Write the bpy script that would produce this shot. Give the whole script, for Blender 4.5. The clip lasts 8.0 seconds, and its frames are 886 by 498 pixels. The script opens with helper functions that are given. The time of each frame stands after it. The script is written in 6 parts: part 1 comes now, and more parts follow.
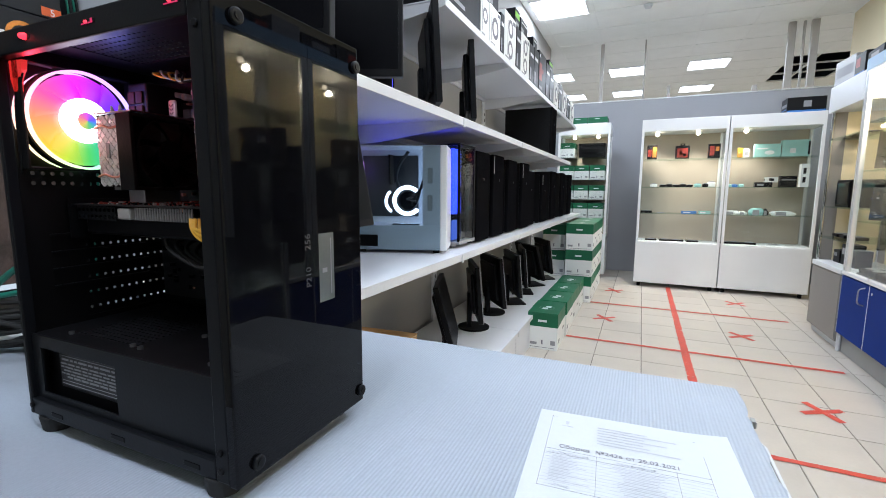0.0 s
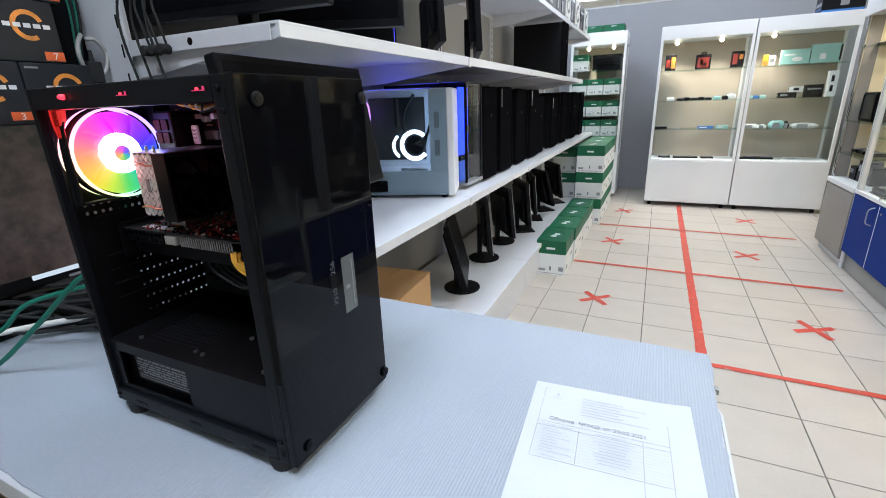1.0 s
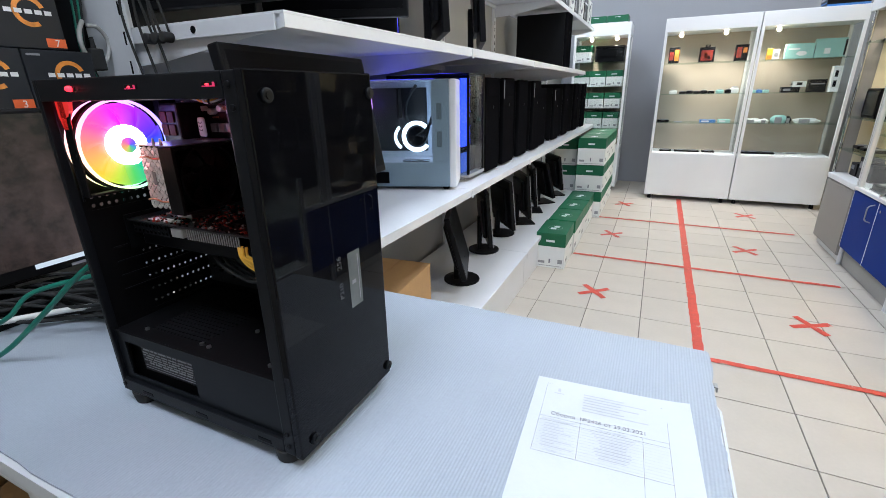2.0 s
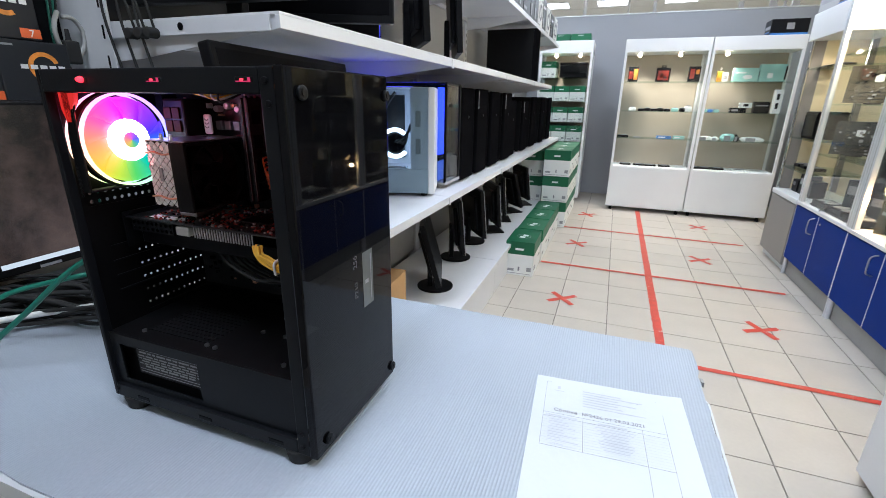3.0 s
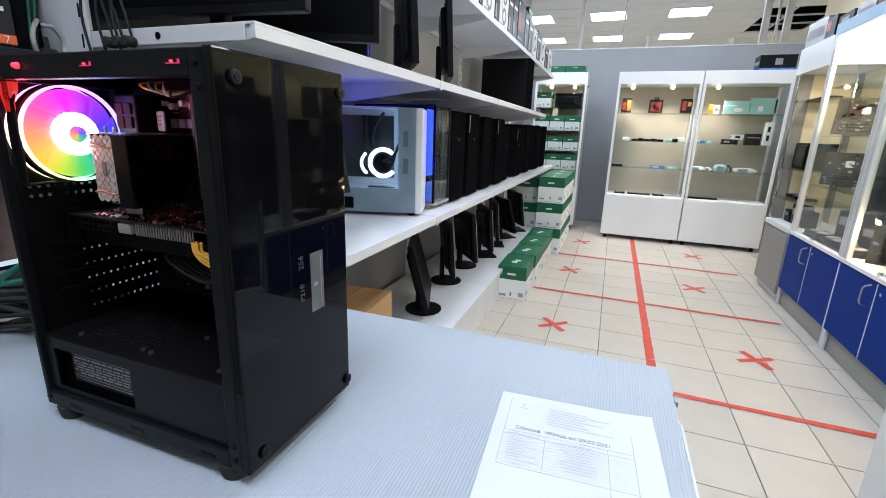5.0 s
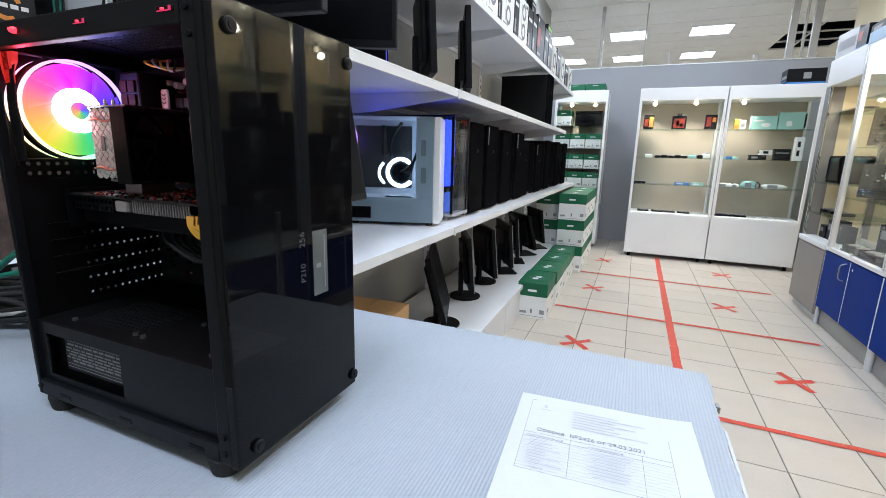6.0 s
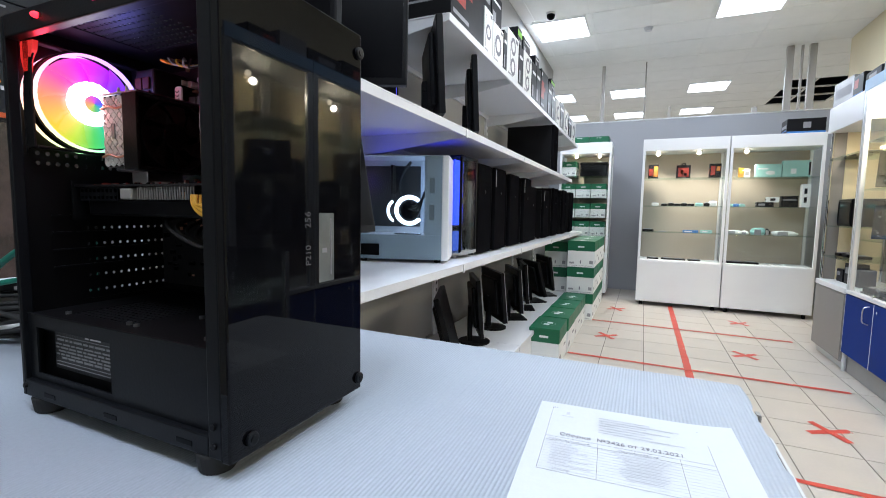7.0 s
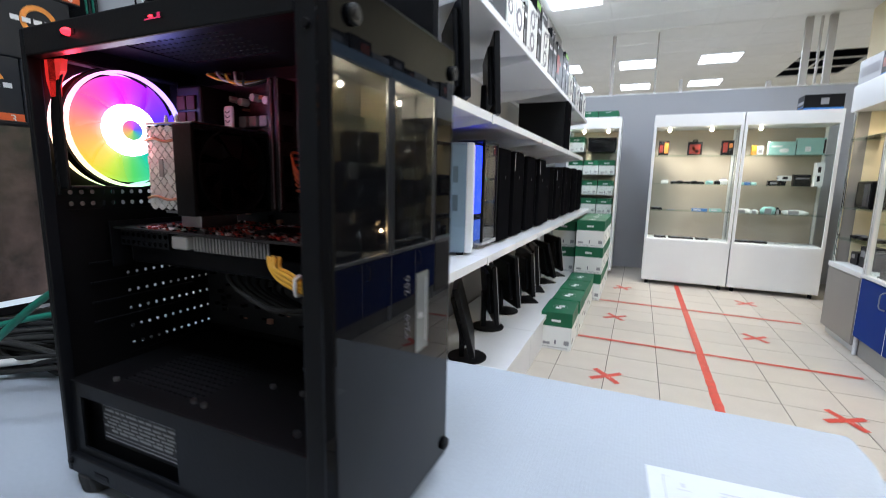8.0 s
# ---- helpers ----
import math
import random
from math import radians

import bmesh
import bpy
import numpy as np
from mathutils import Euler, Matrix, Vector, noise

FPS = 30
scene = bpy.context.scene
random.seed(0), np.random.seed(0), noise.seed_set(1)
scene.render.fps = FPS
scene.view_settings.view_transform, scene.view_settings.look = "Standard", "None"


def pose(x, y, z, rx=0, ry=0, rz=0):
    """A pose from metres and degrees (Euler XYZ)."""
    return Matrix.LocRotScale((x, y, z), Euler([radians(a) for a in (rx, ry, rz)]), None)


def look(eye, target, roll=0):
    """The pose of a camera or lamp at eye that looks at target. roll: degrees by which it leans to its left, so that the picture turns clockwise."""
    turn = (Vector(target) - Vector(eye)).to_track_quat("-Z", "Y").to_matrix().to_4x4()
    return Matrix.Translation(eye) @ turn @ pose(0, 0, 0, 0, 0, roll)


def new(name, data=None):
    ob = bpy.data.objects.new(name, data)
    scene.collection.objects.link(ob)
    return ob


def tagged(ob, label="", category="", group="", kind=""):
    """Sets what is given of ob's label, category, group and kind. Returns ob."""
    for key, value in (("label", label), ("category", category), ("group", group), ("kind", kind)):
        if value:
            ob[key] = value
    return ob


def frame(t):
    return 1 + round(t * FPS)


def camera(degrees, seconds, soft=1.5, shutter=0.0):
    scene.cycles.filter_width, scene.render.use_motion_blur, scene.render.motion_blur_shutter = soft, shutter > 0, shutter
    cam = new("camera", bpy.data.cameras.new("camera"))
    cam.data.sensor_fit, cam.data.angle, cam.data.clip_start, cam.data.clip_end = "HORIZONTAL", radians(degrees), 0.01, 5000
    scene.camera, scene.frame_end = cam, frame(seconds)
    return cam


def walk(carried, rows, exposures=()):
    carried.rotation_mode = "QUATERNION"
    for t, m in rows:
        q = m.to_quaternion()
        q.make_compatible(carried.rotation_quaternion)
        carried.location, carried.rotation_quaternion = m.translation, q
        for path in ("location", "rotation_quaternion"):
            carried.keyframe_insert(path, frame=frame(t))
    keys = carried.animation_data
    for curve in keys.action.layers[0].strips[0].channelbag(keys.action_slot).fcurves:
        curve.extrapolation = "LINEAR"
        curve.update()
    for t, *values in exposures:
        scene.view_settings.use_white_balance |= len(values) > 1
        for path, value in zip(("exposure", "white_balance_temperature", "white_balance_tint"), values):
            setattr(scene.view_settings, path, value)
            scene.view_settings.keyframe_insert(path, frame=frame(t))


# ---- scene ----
cam = camera(89.6, 8.0, soft=0.85, shutter=0.5)
PATH = [
    (0, (-0.347, -3.574, 1.154), (-1.148, -1.76, 0.896), 0.3),
    (0.5, (-0.339, -3.575, 1.176), (-1.173, -1.788, 0.845), -1.6),
    (1, (-0.322, -3.61, 1.286), (-1.139, -1.894, 0.663), -2.0),
    (1.5, (-0.317, -3.615, 1.295), (-1.132, -1.909, 0.641), -1.8),
    (2, (-0.33, -3.614, 1.295), (-1.136, -1.909, 0.63), -1.2),
    (3.5, (-0.394, -3.668, 1.284), (-1.0, -1.858, 0.686), 1.6),
    (4, (-0.342, -3.639, 1.28), (-0.95, -1.824, 0.699), 2.0),
    (4.5, (-0.335, -3.635, 1.277), (-0.957, -1.818, 0.718), 2.1),
    (6, (-0.337, -3.586, 1.195), (-1.098, -1.784, 0.779), 1.4),
    (6.5, (-0.347, -3.596, 1.181), (-1.125, -1.791, 0.812), 1.4),
    (7, (-0.344, -3.576, 1.113), (-1.156, -1.757, 0.941), 1.0),
    (7.5, (-0.368, -3.58, 1.132), (-1.179, -1.758, 0.986), 0.8),
    (8, (-0.482, -3.545, 1.191), (-1.27, -1.732, 0.889), 1.2),
]
walk(cam, [(t, look(eye, target, roll)) for t, eye, target, roll in PATH], exposures=[(0.0, -0.17, 5720, 11), (8.0, -0.17, 5720, 11)])

# ---- world and light ----
world = bpy.data.worlds.new("world")
scene.world = world
world.use_nodes = True
world.node_tree.nodes["Background"].inputs["Color"].default_value = (0.75, 0.85, 1.0, 1)
world.node_tree.nodes["Background"].inputs["Strength"].default_value = 0.05
scene.view_settings.exposure = 0.0


# lamp for a cabinet bulb, or an added fill inside the computer case
def bulb_light(x, y, z, watts, colour=(1.0, 0.86, 0.66), radius=0.03, down=True):
    data = bpy.data.lights.new("bulb_or_fill_light", "SPOT" if down else "POINT")
    data.energy, data.color, data.shadow_soft_size = watts, colour, radius
    if down:
        data.spot_size, data.spot_blend = radians(130), 0.7
    ob = new("bulb_or_fill_light", data)
    ob.location = (x, y, z)


def panel_light(x, y, z, watts, size=0.56):
    data = bpy.data.lights.new("ceiling_panel_light", "AREA")
    data.energy, data.color, data.size = watts, (0.93, 0.97, 1.0), size
    ob = new("ceiling_panel_light", data)
    ob.location = (x, y, z)


# ---- materials ----
def material(name, colour, rough=0.5, metal=0.0, vary=0.08, scale=6.0, fine=90.0, bump=0.05, spec=0.5, coat=0.0, random=0.0):
    m = bpy.data.materials.new(name)
    m.use_nodes = True
    nt = m.node_tree
    b = nt.nodes["Principled BSDF"]
    b.inputs["Metallic"].default_value = metal
    b.inputs["Specular IOR Level"].default_value = spec
    b.inputs["Coat Weight"].default_value = coat
    tc = nt.nodes.new("ShaderNodeTexCoord")
    big = nt.nodes.new("ShaderNodeTexNoise")
    big.inputs["Scale"].default_value = scale
    big.inputs["Detail"].default_value = 4
    small = nt.nodes.new("ShaderNodeTexNoise")
    small.inputs["Scale"].default_value = fine
    small.inputs["Detail"].default_value = 3
    nt.links.new(tc.outputs["Object"], big.inputs["Vector"])
    nt.links.new(tc.outputs["Object"], small.inputs["Vector"])
    add = nt.nodes.new("ShaderNodeMath")
    add.operation = "MULTIPLY_ADD"
    nt.links.new(big.outputs["Fac"], add.inputs[0])
    add.inputs[1].default_value = 0.7
    mul = nt.nodes.new("ShaderNodeMath")
    mul.operation = "MULTIPLY"
    nt.links.new(small.outputs["Fac"], mul.inputs[0])
    mul.inputs[1].default_value = 0.3
    nt.links.new(mul.outputs[0], add.inputs[2])
    ramp = nt.nodes.new("ShaderNodeMapRange")
    ramp.inputs["From Min"].default_value, ramp.inputs["From Max"].default_value = 0.3, 0.7
    ramp.inputs["To Min"].default_value, ramp.inputs["To Max"].default_value = 1 - vary, 1 + vary
    nt.links.new(add.outputs[0], ramp.inputs["Value"])
    value = ramp.outputs[0]
    if random:
        info = nt.nodes.new("ShaderNodeObjectInfo")
        rr = nt.nodes.new("ShaderNodeMapRange")
        rr.inputs["To Min"].default_value, rr.inputs["To Max"].default_value = 1 - random, 1 + random
        nt.links.new(info.outputs["Random"], rr.inputs["Value"])
        pr = nt.nodes.new("ShaderNodeMath")
        pr.operation = "MULTIPLY"
        nt.links.new(value, pr.inputs[0])
        nt.links.new(rr.outputs[0], pr.inputs[1])
        value = pr.outputs[0]
    hsv = nt.nodes.new("ShaderNodeHueSaturation")
    hsv.inputs["Color"].default_value = (*colour, 1)
    nt.links.new(value, hsv.inputs["Value"])
    nt.links.new(hsv.outputs["Color"], b.inputs["Base Color"])
    rg = nt.nodes.new("ShaderNodeMapRange")
    rg.inputs["To Min"].default_value, rg.inputs["To Max"].default_value = max(0.0, rough * 0.8), min(1.0, rough * 1.2)
    nt.links.new(big.outputs["Fac"], rg.inputs["Value"])
    nt.links.new(rg.outputs[0], b.inputs["Roughness"])
    if bump:
        bp = nt.nodes.new("ShaderNodeBump")
        bp.inputs["Strength"].default_value = bump
        bp.inputs["Distance"].default_value = 0.002
        nt.links.new(small.outputs["Fac"], bp.inputs["Height"])
        nt.links.new(bp.outputs["Normal"], b.inputs["Normal"])
    return m


def glow(name, colour, strength):
    m = bpy.data.materials.new(name)
    m.use_nodes = True
    b = m.node_tree.nodes["Principled BSDF"]
    b.inputs["Base Color"].default_value = (0.03, 0.03, 0.03, 1)
    b.inputs["Emission Color"].default_value = (*colour, 1)
    b.inputs["Emission Strength"].default_value = strength
    return m


def glass(name, tint=(0.97, 0.99, 0.985)):
    m = bpy.data.materials.new(name)
    m.use_nodes = True
    nt = m.node_tree
    nt.nodes.clear()
    out = nt.nodes.new("ShaderNodeOutputMaterial")
    mix = nt.nodes.new("ShaderNodeMixShader")
    lw = nt.nodes.new("ShaderNodeLayerWeight")
    lw.inputs["Blend"].default_value = 0.5
    pw = nt.nodes.new("ShaderNodeMath")
    pw.operation = "POWER"
    nt.links.new(lw.outputs["Facing"], pw.inputs[0])
    pw.inputs[1].default_value = 4.0
    fr = nt.nodes.new("ShaderNodeMath")
    fr.operation = "MULTIPLY_ADD"
    nt.links.new(pw.outputs[0], fr.inputs[0])
    fr.inputs[1].default_value, fr.inputs[2].default_value = 0.45, 0.02
    tr = nt.nodes.new("ShaderNodeBsdfTransparent")
    tr.inputs["Color"].default_value = (*tint, 1)
    gl = nt.nodes.new("ShaderNodeBsdfGlossy")
    gl.inputs["Roughness"].default_value = 0.01
    nt.links.new(fr.outputs[0], mix.inputs[0])
    nt.links.new(tr.outputs[0], mix.inputs[1])
    nt.links.new(gl.outputs[0], mix.inputs[2])
    nt.links.new(mix.outputs[0], out.inputs["Surface"])
    return m


def rainbow(name, strength, white, turn=0.0):
    """LED light whose hue runs round the local x axis."""
    m = bpy.data.materials.new(name)
    m.use_nodes = True
    nt = m.node_tree
    b = nt.nodes["Principled BSDF"]
    tc = nt.nodes.new("ShaderNodeTexCoord")
    sep = nt.nodes.new("ShaderNodeSeparateXYZ")
    nt.links.new(tc.outputs["Object"], sep.inputs[0])
    at = nt.nodes.new("ShaderNodeMath")
    at.operation = "ARCTAN2"
    nt.links.new(sep.outputs["Z"], at.inputs[0])
    nt.links.new(sep.outputs["Y"], at.inputs[1])
    mr = nt.nodes.new("ShaderNodeMapRange")
    mr.inputs["From Min"].default_value, mr.inputs["From Max"].default_value = -math.pi, math.pi
    nt.links.new(at.outputs[0], mr.inputs["Value"])
    ramp = nt.nodes.new("ShaderNodeValToRGB")
    stops = [(0.0, (1.0, 0.3, 0.12)), (0.1, (0.95, 0.55, 0.03)), (0.18, (0.55, 0.7, 0.03)), (0.26, (0.1, 0.6, 0.1)), (0.36, (0.0, 0.5, 0.35)), (0.45, (0.0, 0.28, 0.7)),
             (0.53, (0.06, 0.04, 0.95)), (0.64, (0.3, 0.02, 0.9)), (0.76, (0.85, 0.02, 0.75)), (0.9, (1.0, 0.1, 0.35)), (1.0, (1.0, 0.3, 0.12))]
    el = ramp.color_ramp.elements
    while len(el) < len(stops):
        el.new(0.5)
    for e, (p, c) in zip(el, stops):
        e.position = p
    for e, (p, c) in zip(el, stops):
        e.color = (*c, 1)
    nt.links.new(mr.outputs[0], ramp.inputs[0])
    mx = nt.nodes.new("ShaderNodeMixRGB")
    mx.inputs[0].default_value = white
    mx.inputs[2].default_value = (1, 1, 1, 1)
    nt.links.new(ramp.outputs[0], mx.inputs[1])
    nt.links.new(mx.outputs[0], b.inputs["Emission Color"])
    b.inputs["Emission Strength"].default_value = strength
    b.inputs["Base Color"].default_value = (0.01, 0.01, 0.01, 1)
    return m


def stripe_mat(name, colour, pitch, rough, depth=0.6, vary=0.1):
    """A ribbed sheet: fine ribs along y."""
    m = material(name, colour, rough, vary=vary, scale=3.0, fine=200)
    nt = m.node_tree
    b = nt.nodes["Principled BSDF"]
    tc = nt.nodes.new("ShaderNodeTexCoord")
    wv = nt.nodes.new("ShaderNodeTexWave")
    wv.inputs["Scale"].default_value = 0.314 / pitch
    nt.links.new(tc.outputs["Object"], wv.inputs["Vector"])
    bp = nt.nodes.new("ShaderNodeBump")
    bp.inputs["Strength"].default_value = depth
    bp.inputs["Distance"].default_value = 0.0015
    nt.links.new(wv.outputs["Fac"], bp.inputs["Height"])
    nt.links.new(bp.outputs["Normal"], b.inputs["Normal"])
    return m


def picture_mat(name, low, high, scale, strength):
    """A screen's picture, cloudy and dim, given off by the display."""
    m = bpy.data.materials.new(name)
    m.use_nodes = True
    nt = m.node_tree
    b = nt.nodes["Principled BSDF"]
    tc = nt.nodes.new("ShaderNodeTexCoord")
    n = nt.nodes.new("ShaderNodeTexNoise")
    n.inputs["Scale"].default_value = scale
    n.inputs["Detail"].default_value = 6
    n.inputs["Roughness"].default_value = 0.7
    nt.links.new(tc.outputs["Object"], n.inputs["Vector"])
    r = nt.nodes.new("ShaderNodeValToRGB")
    r.color_ramp.elements[0].position, r.color_ramp.elements[1].position = 0.4, 0.68
    r.color_ramp.elements[0].color, r.color_ramp.elements[1].color = (*low, 1), (*high, 1)
    nt.links.new(n.outputs["Fac"], r.inputs[0])
    b.inputs["Base Color"].default_value = (0.01, 0.01, 0.01, 1)
    b.inputs["Roughness"].default_value = 0.25
    nt.links.new(r.outputs[0], b.inputs["Emission Color"])
    b.inputs["Emission Strength"].default_value = strength
    return m


M_TILE = material("floor_tile", (0.5, 0.455, 0.395), 0.42, vary=0.06, scale=5, fine=60, bump=0.03, random=0.04)
M_GROUT = material("grout", (0.15, 0.135, 0.115), 0.9, vary=0.25)
M_TAPE = material("red_tape", (0.55, 0.055, 0.03), 0.45, vary=0.2, scale=25, bump=0.2)
nt = M_TAPE.node_tree
worn = nt.nodes.new("ShaderNodeTexNoise")
worn.inputs["Scale"].default_value, worn.inputs["Detail"].default_value, worn.inputs["Roughness"].default_value = 14.0, 8.0, 0.75
coords = nt.nodes.new("ShaderNodeTexCoord")
nt.links.new(coords.outputs["Object"], worn.inputs["Vector"])
step = nt.nodes.new("ShaderNodeMapRange")
step.inputs["From Min"].default_value, step.inputs["From Max"].default_value = 0.6, 0.64
nt.links.new(worn.outputs["Fac"], step.inputs["Value"])
mixed = nt.nodes.new("ShaderNodeMixRGB")
mixed.inputs[2].default_value = (0.55, 0.42, 0.36, 1)
nt.links.new(step.outputs[0], mixed.inputs[0])
shader = nt.nodes["Principled BSDF"]
nt.links.new(shader.inputs["Base Color"].links[0].from_socket, mixed.inputs[1])
nt.links.new(mixed.outputs[0], shader.inputs["Base Color"])
M_WALL_GREY = material("grey_wall_paint", (0.36, 0.37, 0.4), 0.7, vary=0.04, scale=1.5)
M_WALL_LEFT = material("light_wall_paint", (0.36, 0.355, 0.34), 0.7, vary=0.05, scale=1.5)
M_CREAM = material("cream_wall_paint", (0.78, 0.68, 0.46), 0.75, vary=0.04, scale=1.5)
M_CEIL = material("ceiling_tile", (0.92, 0.92, 0.9), 0.9, vary=0.03, fine=150, bump=0.15)
M_RAIL = material("ceiling_rail", (0.9, 0.9, 0.88), 0.5, vary=0.02)
M_WHITE = material("white_laminate", (0.83, 0.84, 0.86), 0.35, vary=0.03, scale=3)
M_WHITE_METAL = material("white_painted_metal", (0.68, 0.69, 0.72), 0.35, vary=0.04, scale=4, spec=0.5)
M_MAT = stripe_mat("ribbed_mat", (0.37, 0.41, 0.47), 0.0042, 0.5, 0.3)
M_PAPER = material("paper", (0.63, 0.655, 0.69), 0.7, vary=0.02)
M_INK = material("ink", (0.2, 0.2, 0.23), 0.8, vary=0.1)
M_INK_PALE = material("pale_ink", (0.52, 0.53, 0.58), 0.8, vary=0.1)
M_BLACK = material("black_painted_steel", (0.0056, 0.0063, 0.008), 0.42, vary=0.15, scale=10, fine=300, bump=0.06, spec=0.16)
# blacker copy of the case steel: the shade inside is put into its colour
M_BLACK_SHADE = material("shade_darkened_black_steel", (0.002, 0.002, 0.0025), 0.5, vary=0.2, scale=10, bump=0.05, spec=0.18)
M_PLASTIC = material("black_plastic", (0.007, 0.007, 0.008), 0.38, vary=0.15, scale=8, fine=250, bump=0.08, spec=0.1)
M_PLASTIC_DARK = material("dark_plastic", (0.004, 0.004, 0.005), 0.3, vary=0.15, scale=8, spec=0.05)
M_GLOSS = material("gloss_black_panel", (0.003, 0.003, 0.004), 0.025, vary=0.1, bump=0.0, spec=0.14)
M_RUBBER = material("rubber", (0.015, 0.015, 0.015), 0.85, vary=0.15)
M_STEEL = material("bare_steel", (0.55, 0.55, 0.56), 0.3, metal=1.0, vary=0.08)
M_ALU = material("brushed_aluminium", (0.72, 0.74, 0.76), 0.32, metal=0.5, vary=0.06)
M_CHROME = material("chrome", (0.75, 0.76, 0.78), 0.12, metal=1.0, vary=0.03)
M_SILVER = material("silver_plastic", (0.35, 0.35, 0.36), 0.35, metal=0.3, vary=0.05)
M_BLUE = material("blue_laminate", (0.003, 0.032, 0.24), 0.5, vary=0.05, scale=3, spec=0.06)
M_TABLE = material("table_laminate", (0.6, 0.62, 0.64), 0.45, vary=0.04)
M_FIN = material("pale_fin_metal", (0.82, 0.82, 0.83), 0.3, metal=0.15, vary=0.1, scale=60)
M_GREY_LAM = material("grey_laminate", (0.25, 0.235, 0.22), 0.45, vary=0.06, scale=3)
M_PLINTH = material("grey_plinth", (0.36, 0.36, 0.35), 0.6, vary=0.08)
M_BACKPANEL = material("beige_back_panel", (0.4, 0.35, 0.285), 0.7, vary=0.05)
M_GREEN = material("green_card", (0.006, 0.12, 0.05), 0.5, vary=0.08, random=0.1)
M_CARTON_WHITE = material("white_card", (0.74, 0.75, 0.74), 0.6, vary=0.04, random=0.05)
M_CARTON = material("brown_cardboard", (0.5, 0.3, 0.13), 0.8, vary=0.08, scale=4, fine=60, bump=0.2)
M_CARD_BLACK = material("black_card", (0.008, 0.008, 0.01), 0.4, vary=0.15, random=0.2, spec=0.15)
M_CARD_DARK = material("charcoal_card", (0.022, 0.024, 0.029), 0.45, vary=0.08, random=0.1, spec=0.2)
M_ORANGE = material("orange_print", (0.75, 0.13, 0.03), 0.45, vary=0.1)
M_AMBER = material("amber_print", (0.75, 0.27, 0.04), 0.45, vary=0.4, scale=40)
M_PRINT_WHITE = material("white_print", (0.78, 0.78, 0.8), 0.5, vary=0.03)
M_PRINT_GREY = material("grey_print", (0.28, 0.28, 0.3), 0.5, vary=0.05)
M_LIME = material("lime_print", (0.2, 0.5, 0.02), 0.45, vary=0.08)
M_RED = material("red_print_and_lit_parts", (0.3, 0.028, 0.016), 0.45, vary=0.6, scale=35)
M_TEAL = material("teal_print", (0.3, 0.54, 0.51), 0.45, vary=0.1, random=0.1)
M_YELLOW = material("yellow_print", (0.8, 0.45, 0.03), 0.45, vary=0.08)
M_BLUE_PRINT = material("blue_print", (0.05, 0.18, 0.5), 0.45, vary=0.1)
M_PCB = material("dark_circuit_board", (0.008, 0.009, 0.011), 0.4, vary=0.3, scale=60, fine=400, bump=0.3)
M_RUST = material("dark_rust_plastic", (0.035, 0.008, 0.005), 0.6, vary=0.2, spec=0.05)
M_PCB_BROWN = material("brown_circuit_board", (0.06, 0.045, 0.02), 0.45, vary=0.35, scale=50, fine=300, bump=0.3)
M_COPPER = material("copper", (0.6, 0.3, 0.2), 0.35, metal=0.3, vary=0.1)
M_GREEN_CABLE = material("green_cable", (0.01, 0.16, 0.11), 0.45, vary=0.06)
M_WHITE_CABLE = material("white_cable", (0.65, 0.65, 0.63), 0.5, vary=0.05)
M_YELLOW_CABLE = material("yellow_cable", (0.75, 0.42, 0.03), 0.45, vary=0.05)
M_RED_CABLE = material("red_cable", (0.6, 0.08, 0.03), 0.45, vary=0.05)
M_GLASS = glass("clear_glass")
M_GLASS_SHELF = glass("shelf_glass", (0.86, 0.94, 0.91))
M_GLASS_DARK = glass("tinted_glass", (0.78, 0.84, 0.88))
M_PANEL = glow("led_panel", (0.95, 0.98, 1.0), 6.0)
M_BULB = glow("warm_bulb", (1.0, 0.78, 0.5), 30.0)
# grey board, darkened further for the weak light low in the cabinets
M_BACK_SHADED = material("shaded_grey_back", (0.03, 0.031, 0.029), 0.6, vary=0.1)
M_BULB_LOW = glow("amber_bulb", (1.0, 0.6, 0.25), 14.0)
M_FASCIA = material("pale_blue_fascia", (0.3, 0.47, 0.68), 0.4, vary=0.05)
M_RED_LED = glow("red_led", (1.0, 0.02, 0.035), 4.0)
M_RED_MID = glow("red_led_mid", (0.9, 0.02, 0.14), 0.8)
# emission stands in for red light falling on the corner bracket
M_RED_LIT = glow("red_lit_bracket_glow", (1.0, 0.03, 0.02), 0.75)
M_RING = rainbow("fan_ring_led", 2.6, 0.3)
M_BLADE = rainbow("fan_blade_led", 1.35, 0.0)
M_HUB = glow("fan_hub_led", (1.0, 0.95, 0.97), 11.0)
M_HUB_MID = rainbow("fan_hub_centre_led", 1.1, 0.1)
M_WHITE_LED = glow("white_led", (0.9, 0.96, 1.0), 9.0)
M_BLUE_LED = glow("blue_led", (0.03, 0.05, 1.0), 4.0)
M_COOL_FILL = glow("cool_fill_glow", (0.6, 0.75, 1.0), 3.0)
M_TOWER_FRONT = material("matt_black_mesh", (0.006, 0.006, 0.007), 0.8, vary=0.2, scale=12, fine=400, bump=0.2, spec=0.0)
M_POST = material("grey_post_paint", (0.42, 0.4, 0.375), 0.5, vary=0.06)
M_BLUE_SOFT = glow("soft_blue_glow", (0.08, 0.08, 1.0), 1.3)
M_BLUE_DIM = glow("blue_dim_led", (0.1, 0.2, 0.9), 0.8)
M_SCREEN = picture_mat("dim_screen", (0.012, 0.009, 0.008), (0.13, 0.082, 0.066), 3.5, 0.8)
